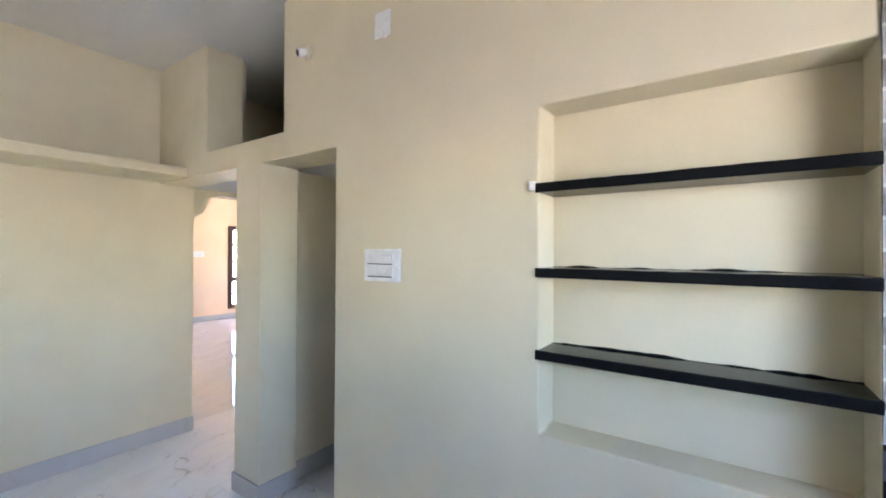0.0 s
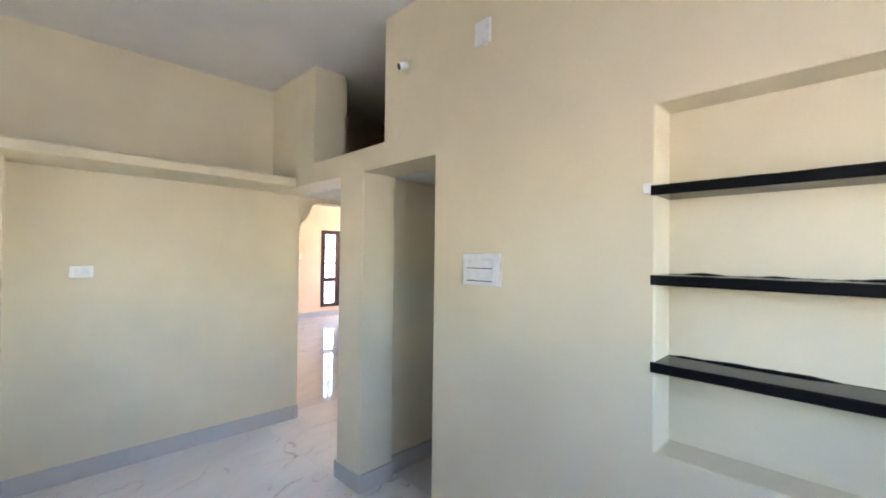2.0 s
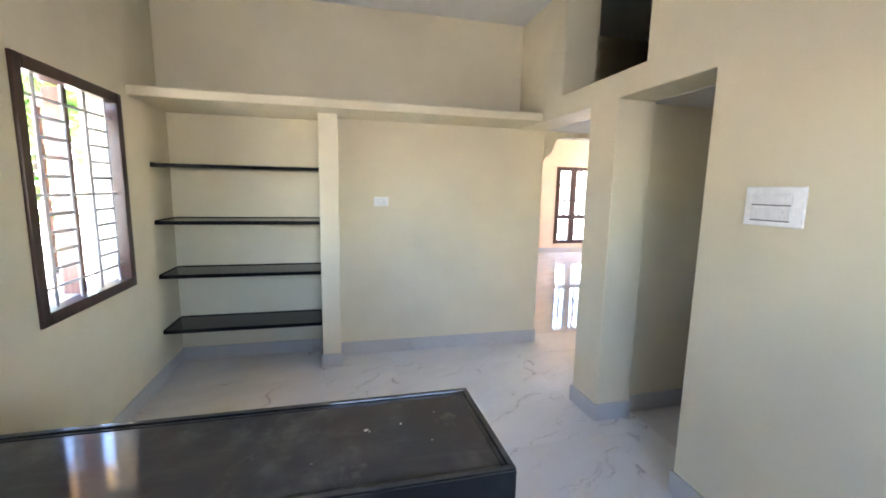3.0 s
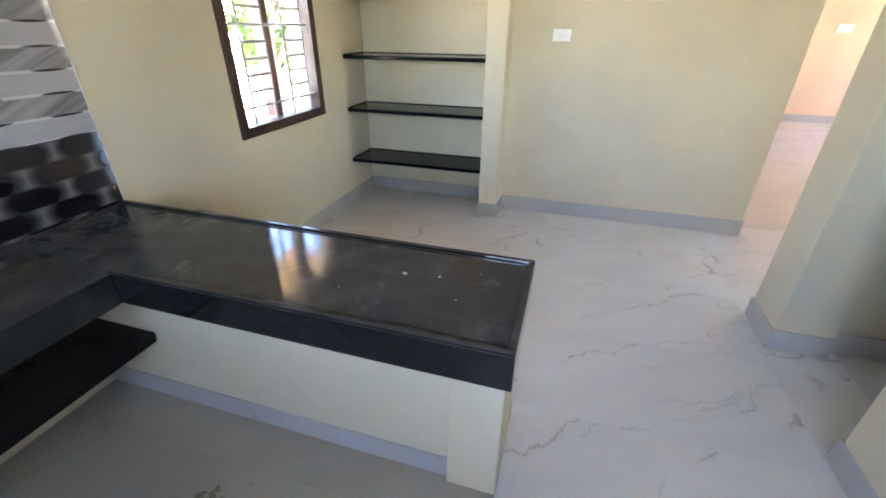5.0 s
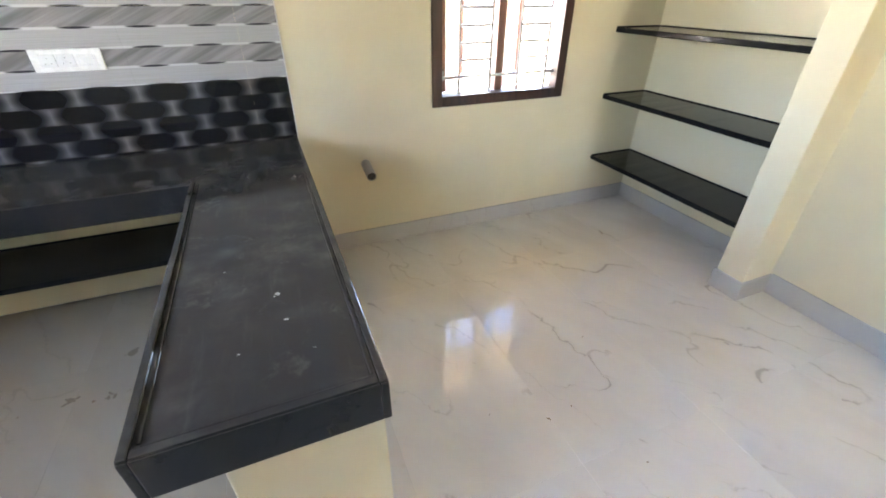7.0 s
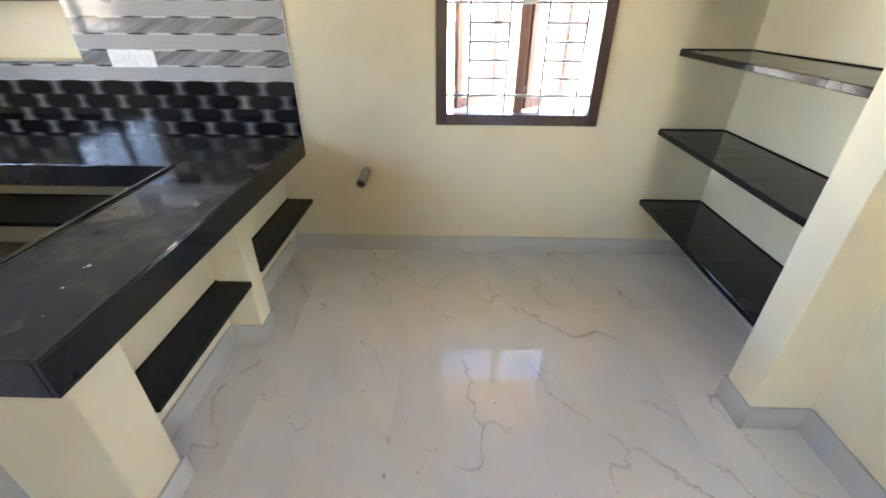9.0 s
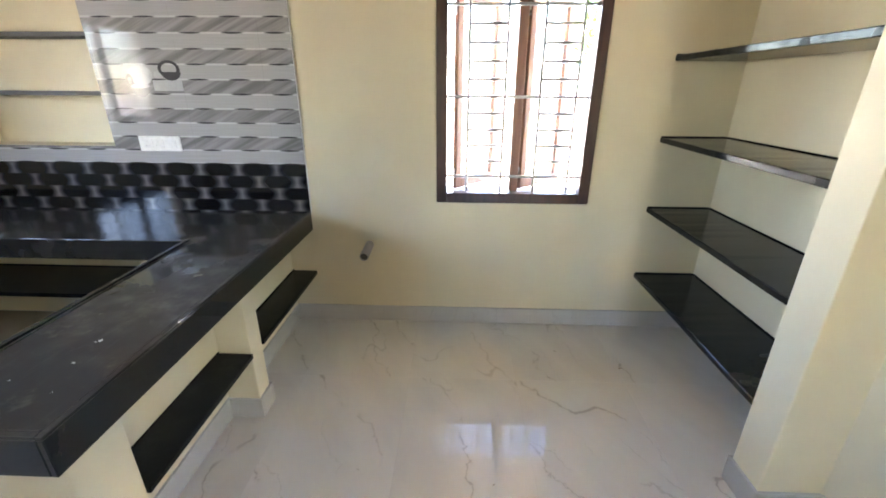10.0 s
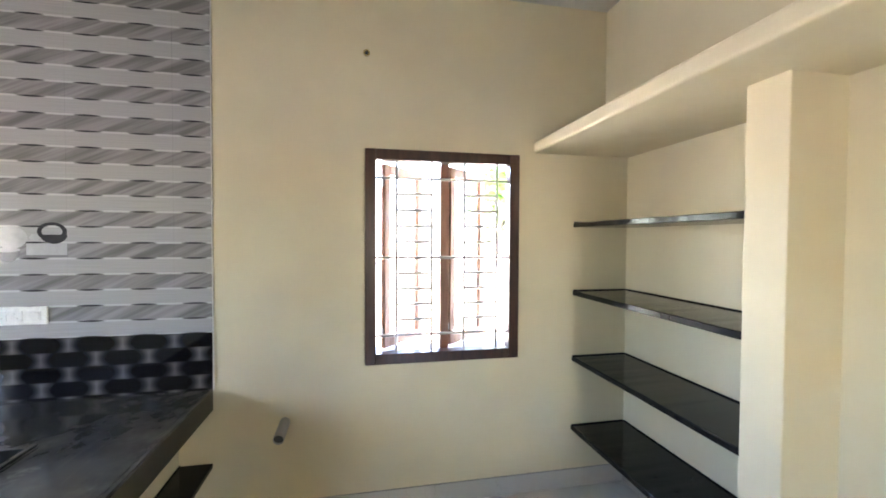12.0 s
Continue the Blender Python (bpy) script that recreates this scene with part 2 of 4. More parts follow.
GROUT = plain("grout", (0.50, 0.495, 0.485), 0.6)
STRIPED = striped_tile("striped_glazed_tile", 1.087, -0.8057, -1)
STRIPED_N = striped_tile("striped_glazed_tile_north", 1.102, 0.487 - 0.1205, 1)
BLACKTILE = black_tile(0.787, -0.4655)
FRAMEWOOD = wood("dark_brown_varnished_wood", (0.030, 0.012, 0.008), (0.060, 0.024, 0.016), 0.28)
LEAFWOOD = wood("red_brown_wood", (0.19, 0.083, 0.055), (0.27, 0.13, 0.085), 0.45)
GRILLE = plain("grey_white_enamel", (0.48, 0.475, 0.47), 0.4)
PLASTIC = plain("white_plastic", (0.80, 0.80, 0.78), 0.25, vary=0.02)
MODULE = plain("white_switch_plastic", (0.74, 0.74, 0.73), 0.3, vary=0.02)
# near-black that puts the shade of gaps and hollow mouths into colour
SHADOWGAP = plain("shadow_gap_dark", (0.03, 0.03, 0.03), 0.6)
PVC = plain("grey_pvc", (0.30, 0.29, 0.28), 0.4)
GREYSLAB = plain("grey_stone_slab", (0.12, 0.12, 0.122), 0.6, spec=0.25)
GLASS = glass()
LEAVES = foliage()
BARK = plain("bark", (0.14, 0.10, 0.07), 0.9, vary=0.3)
FAINTMUD = plain("faint_mud", (0.23, 0.19, 0.135), 0.8, vary=0.2, scale=60)
MUD = plain("dried_mud", (0.26, 0.19, 0.12), 0.9, vary=0.3)
LIME = plain("lime_splash", (0.36, 0.355, 0.345), 0.7)
PRINT = [plain("print_" + k, c, 0.12, vary=0.15, scale=25) for k, c in (("pale", (0.47, 0.47, 0.475)), ("mid", (0.22, 0.22, 0.225)), ("dark", (0.05, 0.05, 0.055)))]
BRASS = plain("dull_brass", (0.42, 0.31, 0.12), 0.35, 1.0)
STEEL = plain("steel", (0.45, 0.45, 0.45), 0.3, 1.0)

# ---- builders ----


def box(bm, x0, x1, y0, y1, z0, z1, bevel=0.0, seg=2):
    m = Matrix.LocRotScale(((x0 + x1) / 2, (y0 + y1) / 2, (z0 + z1) / 2), None, (abs(x1 - x0), abs(y1 - y0), abs(z1 - z0)))
    g = bmesh.ops.create_cube(bm, size=1, matrix=m)
    if bevel:
        edges = list({e for v in g["verts"] for e in v.link_edges})
        bmesh.ops.bevel(bm, geom=edges, offset=bevel, segments=seg, affect="EDGES", profile=0.5)
    return bm


def cyl(bm, m, r1, r2, depth, seg=20, caps=True):
    bmesh.ops.create_cone(bm, cap_ends=caps, segments=seg, radius1=r1, radius2=r2, depth=depth, matrix=m)
    return bm


def mesh_of(name, bm, material, smooth=False):
    d = bpy.data.meshes.new(name)
    bm.to_mesh(d)
    bm.free()
    d.materials.append(material)
    if smooth:
        for f in d.polygons:
            f.use_smooth = True
    return d


def solo(name, bm, material, smooth=False):
    return new(name, mesh_of(name, bm, material, smooth))


def part(name, bm, material, parent, label="", smooth=False):
    ob = solo(name, bm, material, smooth)
    ob.parent = parent
    ob.matrix_parent_inverse = parent.matrix_basis.inverted()
    return tagged(ob, label)


def thing(name, at, label, category, group=""):
    e = new(name)
    e.location = at
    e.matrix_basis = Matrix.Translation(at)
    e.empty_display_size = 0.1
    return tagged(e, label, category, group)


def b(*v, bevel=0.0, seg=2):
    return box(bmesh.new(), *v, bevel=bevel, seg=seg)


def slab_with_holes(axis, p0, p1, a0, a1, z0, z1, holes=(), bevel=0.007):
    """A wall across the axis, from p0 to p1 thick, with rectangular openings that go through it."""
    aa = sorted({a0, a1, *(min(max(v, a0), a1) for h in holes for v in h[:2])})
    zz = sorted({z0, z1, *(min(max(v, z0), z1) for h in holes for v in h[2:])})
    def full(i, j):
        if not (0 <= i < len(aa) - 1 and 0 <= j < len(zz) - 1):
            return False
        ca, cz = (aa[i] + aa[i + 1]) / 2, (zz[j] + zz[j + 1]) / 2
        return not any(h[0] < ca < h[1] and h[2] < cz < h[3] for h in holes)
    bm = bmesh.new()
    seen = {}
    def v(p, a, z):
        key = (p, a, z)
        if key not in seen:
            seen[key] = bm.verts.new((p, a, z) if axis == "x" else (a, p, z))
        return seen[key]
    for i in range(len(aa) - 1):
        for j in range(len(zz) - 1):
            if not full(i, j):
                continue
            l, r, d, u = aa[i], aa[i + 1], zz[j], zz[j + 1]
            for p in (p0, p1):
                bm.faces.new([v(p, l, d), v(p, r, d), v(p, r, u), v(p, l, u)])
            for di, dj, e in ((-1, 0, ((l, d), (l, u))), (1, 0, ((r, d), (r, u))), (0, -1, ((l, d), (r, d))), (0, 1, ((l, u), (r, u)))):
                if not full(i + di, j + dj):
                    bm.faces.new([v(p0, *e[0]), v(p0, *e[1]), v(p1, *e[1]), v(p1, *e[0])])
    bmesh.ops.recalc_face_normals(bm, faces=bm.faces)
    bmesh.ops.dissolve_limit(bm, angle_limit=0.01, verts=bm.verts, edges=bm.edges)
    if bevel:
        sharp = [e for e in bm.edges if len(e.link_faces) == 2 and e.calc_face_angle(0) > 0.5]
        bmesh.ops.bevel(bm, geom=sharp, offset=bevel, segments=2, affect="EDGES", profile=0.5)
    return bm


def structure(name, bm, material, label="", smooth=False):
    return tagged(solo(name, bm, material, smooth), label, "", "", "structure")


# ---- the plan ----
S, N, W, E, H, L = -1.48, 1.557, -3.815, 1.10, 3.05, 2.12
NB = N + 0.27                       # back of the north wall
WX0, WX1, WZ0, WZ1 = -3.232, -2.297, 0.860, 2.111     # south window
EY0, EY1, EZ0, EZ1 = -0.28, 1.08, 1.17, 2.12          # east window
HY0, HY1, HZ0, HZ1 = 5.14, 6.66, 0.225, 2.15          # hall window
HX, HN, HS = -9.5, 7.5, 0.4                           # hall walls

wall_south = structure("wall_south", slab_with_holes("y", S - 0.23, S, -4.13, E + 0.2, 0, H, [(WX0, WX1, WZ0, WZ1), (-0.325, 0.56, 1.187, 2.119)]), CREAM, "smooth cream painted plaster wall with a window")
wall_north = structure("wall_north", slab_with_holes("y", N, NB, W, E + 0.2, 0, H, [(W, -2.63, 0, L), (-2.34, -1.655, 0, L), (-3.03, -2.12, 2.277, H), (-0.53, 0.362, 0.894, 2.118)]), CREAM, "smooth cream painted plaster wall with openings")
part("niche_back", b(-0.53, 0.362, N + 0.155, NB - 0.004, 0.894, 2.118), CREAM, wall_north)
part("niche_back", b(-0.325, 0.56, S - 0.226, S - 0.15, 1.187, 2.119), CREAM, wall_south)
wall_west = structure("wall_west", slab_with_holes("x", -4.0, W, S, HN, 0, H, [(S, -0.272, 0, 2.13), (1.83, 4.9, 0, 2.10)]), CREAM, "smooth cream painted plaster wall with a shelf alcove")
part("alcove_back", b(-4.13, -3.985, S, -0.26, 0, 2.16), CREAM, wall_west)
structure("wall_east", slab_with_holes("x", E, E + 0.2, S, N, 0, H, [(EY0, EY1, EZ0, EZ1)]), CREAM, "cream painted plaster wall with a window")
structure("ceiling", b(HX - 0.2, E + 0.2, S - 0.23, HN + 0.2, H, H + 0.15), CEIL, "white painted ceiling")
structure("wall_pier", b(W - 0.05, -3.582, -0.272, -0.120, 0, 2.14, bevel=0.004), CREAM, "cream plastered pier beside the alcove")
structure("ledge_slab", b(W - 0.1, -3.33, S - 0.05, N + 0.02, 2.13, 2.20, bevel=0.014, seg=3), CREAM, "cream plastered concrete ledge below the ceiling")

# space behind the north wall: passage, loft and dark store
structure("loft_slab", b(W, E + 0.2, NB, 3.2, L, 2.277), CEIL, "white plastered loft slab")
structure("wall_store_west", b(-2.60, -2.40, NB, HN, 0, L), CREAM, "cream wall of a dark store room")
structure("wall_loft_west", b(W, -3.10, NB, NB + 0.06, 2.277, H), CREAM, "cream wall of the dark loft")
structure("wall_loft_north", b(-4.0, E + 0.2, 3.2, 3.3, L - 0.0, H), CREAM, "cream wall at the back of the loft")
structure("wall_store_north", b(-2.40, E + 0.2, 3.2, 3.3, 0, L), CREAM, "cream back wall of the store room")
# its opening is unseen, added and sized to brighten the dark store
structure("wall_store_east", slab_with_holes("x", 0.6, 0.7, NB, 3.2, 0, H, [(2.4, 2.68, 1.5, 1.8)]), CREAM, "cream side wall of the store room")
structure("wall_passage_east", b(-2.60, -2.40, 3.3, HN, L, H), PEACH, "peach wall of the passage")

# hall beyond the arch
structure("wall_hall_west", slab_with_holes("x", HX - 0.2, HX, HS, HN, 0, H, [(HY0, HY1, HZ0, HZ1)]), PEACH, "peach painted wall of the hall with a tall window")
# both openings are unseen, added only to let the fill lamps through
structure("wall_hall_north", slab_with_holes("y", HN, HN + 0.2, HX - 0.2, -2.4, 0, H, [(-9.2, -7.4, 0.8, 2.4), (-4.0, -3.0, 0.9, 2.1)]), PEACH, "peach painted wall of the hall")
structure("wall_hall_south", b(HX - 0.2, -4.14, HS - 0.2, HS, 0, H), PEACH, "peach painted wall of the hall")
structure("wall_hall_east", b(-4.012, -4.001, HS, 1.83, 0, H), PEACH, "peach painted face of the kitchen wall")


def arch_bracket():
    """Ogee corner of the arch between passage and hall."""
    bm = bmesh.new()
    pts = [(1.83, 1.83), (1.845, 1.865), (1.875, 1.885), (1.91, 1.915), (1.935, 1.955), (1.945, 2.0), (1.965, 2.04), (2.0, 2.065), (2.06, 2.075), (4.9, 2.085), (4.9, 2.10), (1.83, 2.10)]
    f = bm.faces.new([bm.verts.new((-3.995, y, z)) for y, z in pts])
    g = bmesh.ops.extrude_face_region(bm, geom=[f])
    bmesh.ops.translate(bm, verts=[v for v in g["geom"] if isinstance(v, bmesh.types.BMVert)], vec=(0.175, 0, 0))
    bmesh.ops.recalc_face_normals(bm, faces=bm.faces)
    return bm


part("arch_moulding", arch_bracket(), CREAM, wall_west, "cream ogee arch moulding")

# skirting
skirting = structure("baseboard", b(WX0, -1.33, S + 0.0005, S + 0.012, 0, 0.115, bevel=0.002), SKIRT, "grey marble tile skirting")
T, K = 0.011, 0.118
for r in ((-3.985, WX0, S, S + 0.012, 0.115), (-3.985, -3.974, S + 0.012, -0.272, 0.115), (-3.974, -3.582, -0.284, -0.272, K), (-3.582, -3.570, -0.284, -0.108, K), (W, -3.582, -0.120, -0.108, K),
          (W, W + T, -0.108, 1.83, 0.125), (-4.0, W, 1.83, 1.842, 0.12), (-2.642, -2.63, N - T, NB, K), (-2.63, -2.34, N - T, N, K), (-2.34, -2.328, N - T, NB, K),
          (-2.40, -2.388, NB, 3.2, 0.125), (-2.388, 0.6, 3.188, 3.2, K), (-1.667, -1.655, N - T, NB, K), (-1.655, E, N - T, N, K),
          (HX, HX + T, HS, HN, 0.12), (HX, -4.0, HN - T, HN, 0.12)):
    part("skirting_tile", b(*r[:4], 0, r[4], bevel=0.002), SKIRT, skirting)

# ---- windows ----


def bar(bm, a, c, r=0.006, seg=8):
    a, c = Vector(a), Vector(c)
    d = c - a
    m = Matrix.Translation((a + c) / 2) @ d.to_track_quat("Z", "Y").to_matrix().to_4x4()
    return cyl(bm, m, r, r, d.length, seg)


def window_frame(parent, axis, p0, p1, a0, a1, z0, z1, w, mat=FRAMEWOOD, lap=0.0):
    for name, r in (("frame_stile", (a0, a0 + w, z0, z1)), ("frame_stile", (a1 - w, a1, z0, z1)), ("frame_rail", (a0 + w, a1 - w, z0, z0 + w)), ("frame_rail", (a0 + w, a1 - w, z1 - w, z1))):
        v = (r[0], r[1], p0, p1, r[2], r[3]) if axis == "y" else (p0, p1, r[0], r[1], r[2], r[3])
        part(name, b(*v, bevel=0.005), mat, parent)


def casement(parent, hinge, angle, length, z0, z1, handle=True):
    """A glazed leaf hinged at its near stile, turned out by the angle from the wall."""
    m = Matrix.Translation(hinge) @ Matrix.Rotation(radians(angle), 4, "Z")
    w, t = 0.052, 0.032
    leaf = None
    for name, r in (("leaf_stile", (0, w, z0, z1)), ("leaf_stile", (length - w, length, z0, z1)), ("leaf_rail", (w, length - w, z0, z0 + 0.06)), ("leaf_rail", (w, length - w, z1 - 0.06, z1))):
        bm = b(r[0], r[1], -t / 2, t / 2, r[2], r[3], bevel=0.004)
        bm.transform(m)
        ob = part(name, bm, LEAFWOOD, parent, "red-brown wooden leaf part")
        leaf = leaf or ob
    bm = b(w - 0.004, length - w + 0.004, -0.002, 0.002, z0 + 0.056, z1 - 0.056)
    bm.transform(m)
    pane = part("pane", bm, GLASS, parent, "clear glass pane")
    pane.visible_shadow = False
    bm = bmesh.new()
    for z in (z0 + 0.10, z1 - 0.10):
        cyl(bm, Matrix.Translation((0.0, 0.0, z)), 0.007, 0.007, 0.07, 10)
    bm.transform(m)
    part("hinge", bm, STEEL, leaf)
    if handle:
        bm = bmesh.new()
        prev = None
        for i in range(13):
            a = 2 * math.pi * i / 12
            q = Vector((length - w / 2 + 0.012 * math.cos(a), 0.022, 1.42 + 0.035 * math.sin(a)))
            if prev:
                bar(bm, prev, q, 0.0025, 6)
            prev = q
        bm.transform(m)
        part("ring_handle", bm, STEEL, leaf, "steel ring handle")


window_1 = thing("window_1", ((WX0 + WX1) / 2, S, WZ0), "dark brown wooden window with open leaves and white grille", "window")
window_1["kind"] = "structure"
FW = 0.062
window_frame(window_1, "y", S - 0.07, S + 0.012, WX0, WX1, WZ0, WZ1, FW)
gx0, gx1, gz0, gz1 = WX0 + FW, WX1 - FW, WZ0 + FW, WZ1 - FW
gy = S - 0.035
for z in (1.956 - 0.005, 1.482, 1.020):
    part("grille_bar", bar(bmesh.new(), (gx0, gy, z), (gx1, gy, z), 0.0085), GRILLE, window_1, "white grille bar")
for x in (-2.480, -2.690, -2.892, -3.098):
    part("grille_bar", bar(bmesh.new(), (x, gy + 0.008, gz0), (x, gy + 0.008, gz1), 0.0085), GRILLE, window_1, "white grille bar")
for x0, x1 in ((-2.690, -2.480), (-3.098, -2.892)):
    for z in (1.858, 1.763, 1.669, 1.576, 1.389, 1.297, 1.205, 1.113):
        part("grille_rung", bar(bmesh.new(), (x0, gy + 0.008, z), (x1, gy + 0.008, z), 0.0088), GRILLE, window_1, "white grille rung")
part("mullion", b(-2.803, -2.750, S - 0.15, S - 0.06, gz0, gz1, bevel=0.004), LEAFWOOD, window_1, "red-brown wooden mullion")
part("outer_sill", b(WX0, WX1, S - 0.26, S - 0.07, WZ0 - 0.004, WZ0 + 0.045, bevel=0.004), OUTWHITE, window_1, "pale plastered sill")
casement(window_1, (-2.405, S - 0.10, 0), 228, 0.405, gz0 + 0.005, gz1 - 0.005, False)
casement(window_1, (-2.815, S - 0.12, 0), 222, 0.405, gz0 + 0.005, gz1 - 0.005)

window_2 = thing("window_2", (E, (EY0 + EY1) / 2, EZ0), "dark brown wooden window with a white grille", "window")
window_2["kind"] = "structure"
window_frame(window_2, "x", E - 0.012, E + 0.07, EY0, EY1, EZ0, EZ1, 0.062)
part("mullion", b(E, E + 0.06, 0.375, 0.425, EZ0 + 0.06, EZ1 - 0.06, bevel=0.004), FRAMEWOOD, window_2)
for i in range(1, 8):
    z = EZ0 + 0.06 + i * (EZ1 - EZ0 - 0.12) / 8
    part("grille_bar", bar(bmesh.new(), (E + 0.04, EY0 + 0.06, z), (E + 0.04, EY1 - 0.06, z), 0.011), GRILLE, window_2)
for y in (0.05, 0.75):
    part("grille_bar", bar(bmesh.new(), (E + 0.03, y, EZ0 + 0.06), (E + 0.03, y, EZ1 - 0.06), 0.011), GRILLE, window_2)

window_3 = thing("window_3", (HX, (HY0 + HY1) / 2, HZ0), "tall dark brown wooden hall window with white grille", "window")
window_3["kind"] = "structure"
window_frame(window_3, "x", HX - 0.06, HX + 0.015, HY0, HY1, HZ0, HZ1, 0.10)
part("transom", b(HX - 0.06, HX + 0.012, HY0 + 0.07, HY1 - 0.07, 0.85, 0.96, bevel=0.004), FRAMEWOOD, window_3)
for y in (5.62, 6.12):
    part("mullion", b(HX - 0.06, HX + 0.010, y - 0.085, y + 0.085, HZ0 + 0.07, HZ1 - 0.07, bevel=0.004), FRAMEWOOD, window_3)
for z in (1.32, 1.71):
    part("grille_bar", bar(bmesh.new(), (HX - 0.05, HY0 + 0.07, z), (HX - 0.05, HY1 - 0.07, z), 0.024), FRAMEWOOD, window_3)
for y in (5.41, 5.865, 6.35):
    part("glazing_bar", bar(bmesh.new(), (HX - 0.05, y, 0.94), (HX - 0.05, y, HZ1 - 0.07), 0.022), FRAMEWOOD, window_3)
for i in range(8):
    y = 5.26 + i * 0.18
    part("grille_bar", bar(bmesh.new(), (HX - 0.015, y, 0.94), (HX - 0.015, y, HZ1 - 0.07), 0.012), GRILLE, window_3)
for i in range(7):
    z = 0.34 + i * 0.075
    part("louvre", b(HX - 0.05, HX - 0.03, 5.21, 5.595, z, z + 0.024), FRAMEWOOD, window_3)

# ---- kitchen counter ----
CX0, CX1, CY1, CF = -1.490, -1.007, 0.360, -0.930
TOP = 0.775
counter = thing("kitchen_counter", (-1.2, -1.0, 0.668), "black polished granite counter slab with raised edge strips", "counter")


def l_slab(z0, z1, inset, east):
    bm = bmesh.new()
    i = inset
    pts = [(CX0 + i, S), (east, S), (east, CF - i), (CX1 - i, CF - i), (CX1 - i, CY1 - i), (CX0 + i, CY1 - i)]
    f = bm.faces.new([bm.verts.new((x, y, z0)) for x, y in pts])
    g = bmesh.ops.extrude_face_region(bm, geom=[f])
    bmesh.ops.translate(bm, verts=[v for v in g["geom"] if isinstance(v, bmesh.types.BMVert)], vec=(0, 0, z1 - z0))
    bmesh.ops.recalc_face_normals(bm, faces=bm.faces)
    return bm


part("top", l_slab(0.752, TOP, 0.019, E), GRANITE, counter, "black granite top, dusty")
part("bed", l_slab(0.69, 0.752, 0.021, E), CREAM, counter, "cream plastered concrete bed")
Z0F = 0.662
for name, r in (("fascia", (CX0, CX0 + 0.018, S, CY1, Z0F, TOP + 0.002)), ("fascia", (CX0 + 0.018, CX1 - 0.018, CY1 - 0.018, CY1, Z0F, TOP + 0.002)),
                ("fascia", (CX1 - 0.018, CX1, CF - 0.018, CY1, Z0F, TOP + 0.002)), ("fascia", (CX1, E, CF - 0.018, CF, Z0F, TOP + 0.002))):
    part(name, b(*r, bevel=0.003), GRANITE, counter)
for r in ((CX0 + 0.001, CX0 + 0.021, S, CY1 - 0.001), (CX0 + 0.021, CX1 - 0.021, CY1 - 0.021, CY1 - 0.001), (CX1 - 0.021, CX1 - 0.001, CF - 0.019, CY1 - 0.001)):
    part("edge_strip", b(*r, TOP + 0.001, TOP + 0.011, bevel=0.004), GRANITE, counter, "raised granite edge strip")
for r in ((CX0 + 0.026, CX0 + 0.034, S, CY1 - 0.034), (CX0 + 0.034, CX1 - 0.034, CY1 - 0.034, CY1 - 0.026), (CX1 - 0.034, CX1 - 0.026, CF, CY1 - 0.034)):
    part("edge_strip", b(*r, TOP - 0.004, TOP + 0.004, bevel=0.0025), GRANITE, counter)

base = thing("half_wall", (-1.3, -0.5, 0), "low cream plastered half wall with piers below the counter", "half wall")
part("back_panel", b(-1.32, -1.17, S, 0.155, 0, 0.69, bevel=0.004), CREAM, base)
part("end_pier", b(-1.478, -1.140, 0.155, 0.335, 0, 0.69, bevel=0.006), CREAM, base)
part("middle_pier", b(-1.478, -1.32, -0.650, -0.540, 0, 0.69, bevel=0.006), CREAM, base)
for r in ((-1.332, -1.32, S + 0.012, -0.662, 0.11), (-1.49, -1.32, -0.662, -0.65, 0.11), (-1.49, -1.478, -0.65, -0.54, 0.11), (-1.49, -1.32, -0.54, -0.528, 0.11), (-1.332, -1.32, -0.528, 0.143, 0.11), (-1.49, -1.32, 0.143, 0.155, 0.11),
          (-1.49, -1.478, 0.155, 0.338, 0.11), (-1.17, -1.16, S, 0.155, 0.10)):
    part("skirting_tile", b(*r[:4], 0, r[4], bevel=0.002), SKIRT, base, "grey marble skirting tile")


def stone_shelf(bm, strip, label):
    e = thing("counter_shelf", (strip[0], strip[2], 0.345), label, "shelf", "shelves below the counter")
    part("slab", bm, SHELFSTONE, e)
    part("rear_strip", b(*strip, 0.372, 0.377, bevel=0.001), SHELFSTONE, e)


stone_shelf(b(-1.487, -1.32, S + 0.002, -0.651, 0.345, 0.372, bevel=0.004), (-1.327, -1.3205, S + 0.002, -0.651), "black granite shelf under the counter beside the wall")
stone_shelf(b(-1.487, -1.32, -0.539, 0.154, 0.345, 0.372, bevel=0.004), (-1.327, -1.3205, -0.539, 0.154), "long black granite shelf under the counter")


def rounded_shelf():
    bm = b(-1.167, E - 0.003, S + 0.002, -1.075, 0.345, 0.372)
    edge = [e for e in bm.edges if all(abs(v.co.x + 1.167) < 1e-4 and abs(v.co.y + 1.075) < 1e-4 for v in e.verts)]
    bmesh.ops.bevel(bm, geom=edge, offset=0.03, segments=6, affect="EDGES", profile=0.5)
    return bm


stone_shelf(rounded_shelf(), (-1.166, E - 0.003, S + 0.001, S + 0.008), "deep black granite shelf with a rounded corner")

# ---- alcove and niche shelves ----


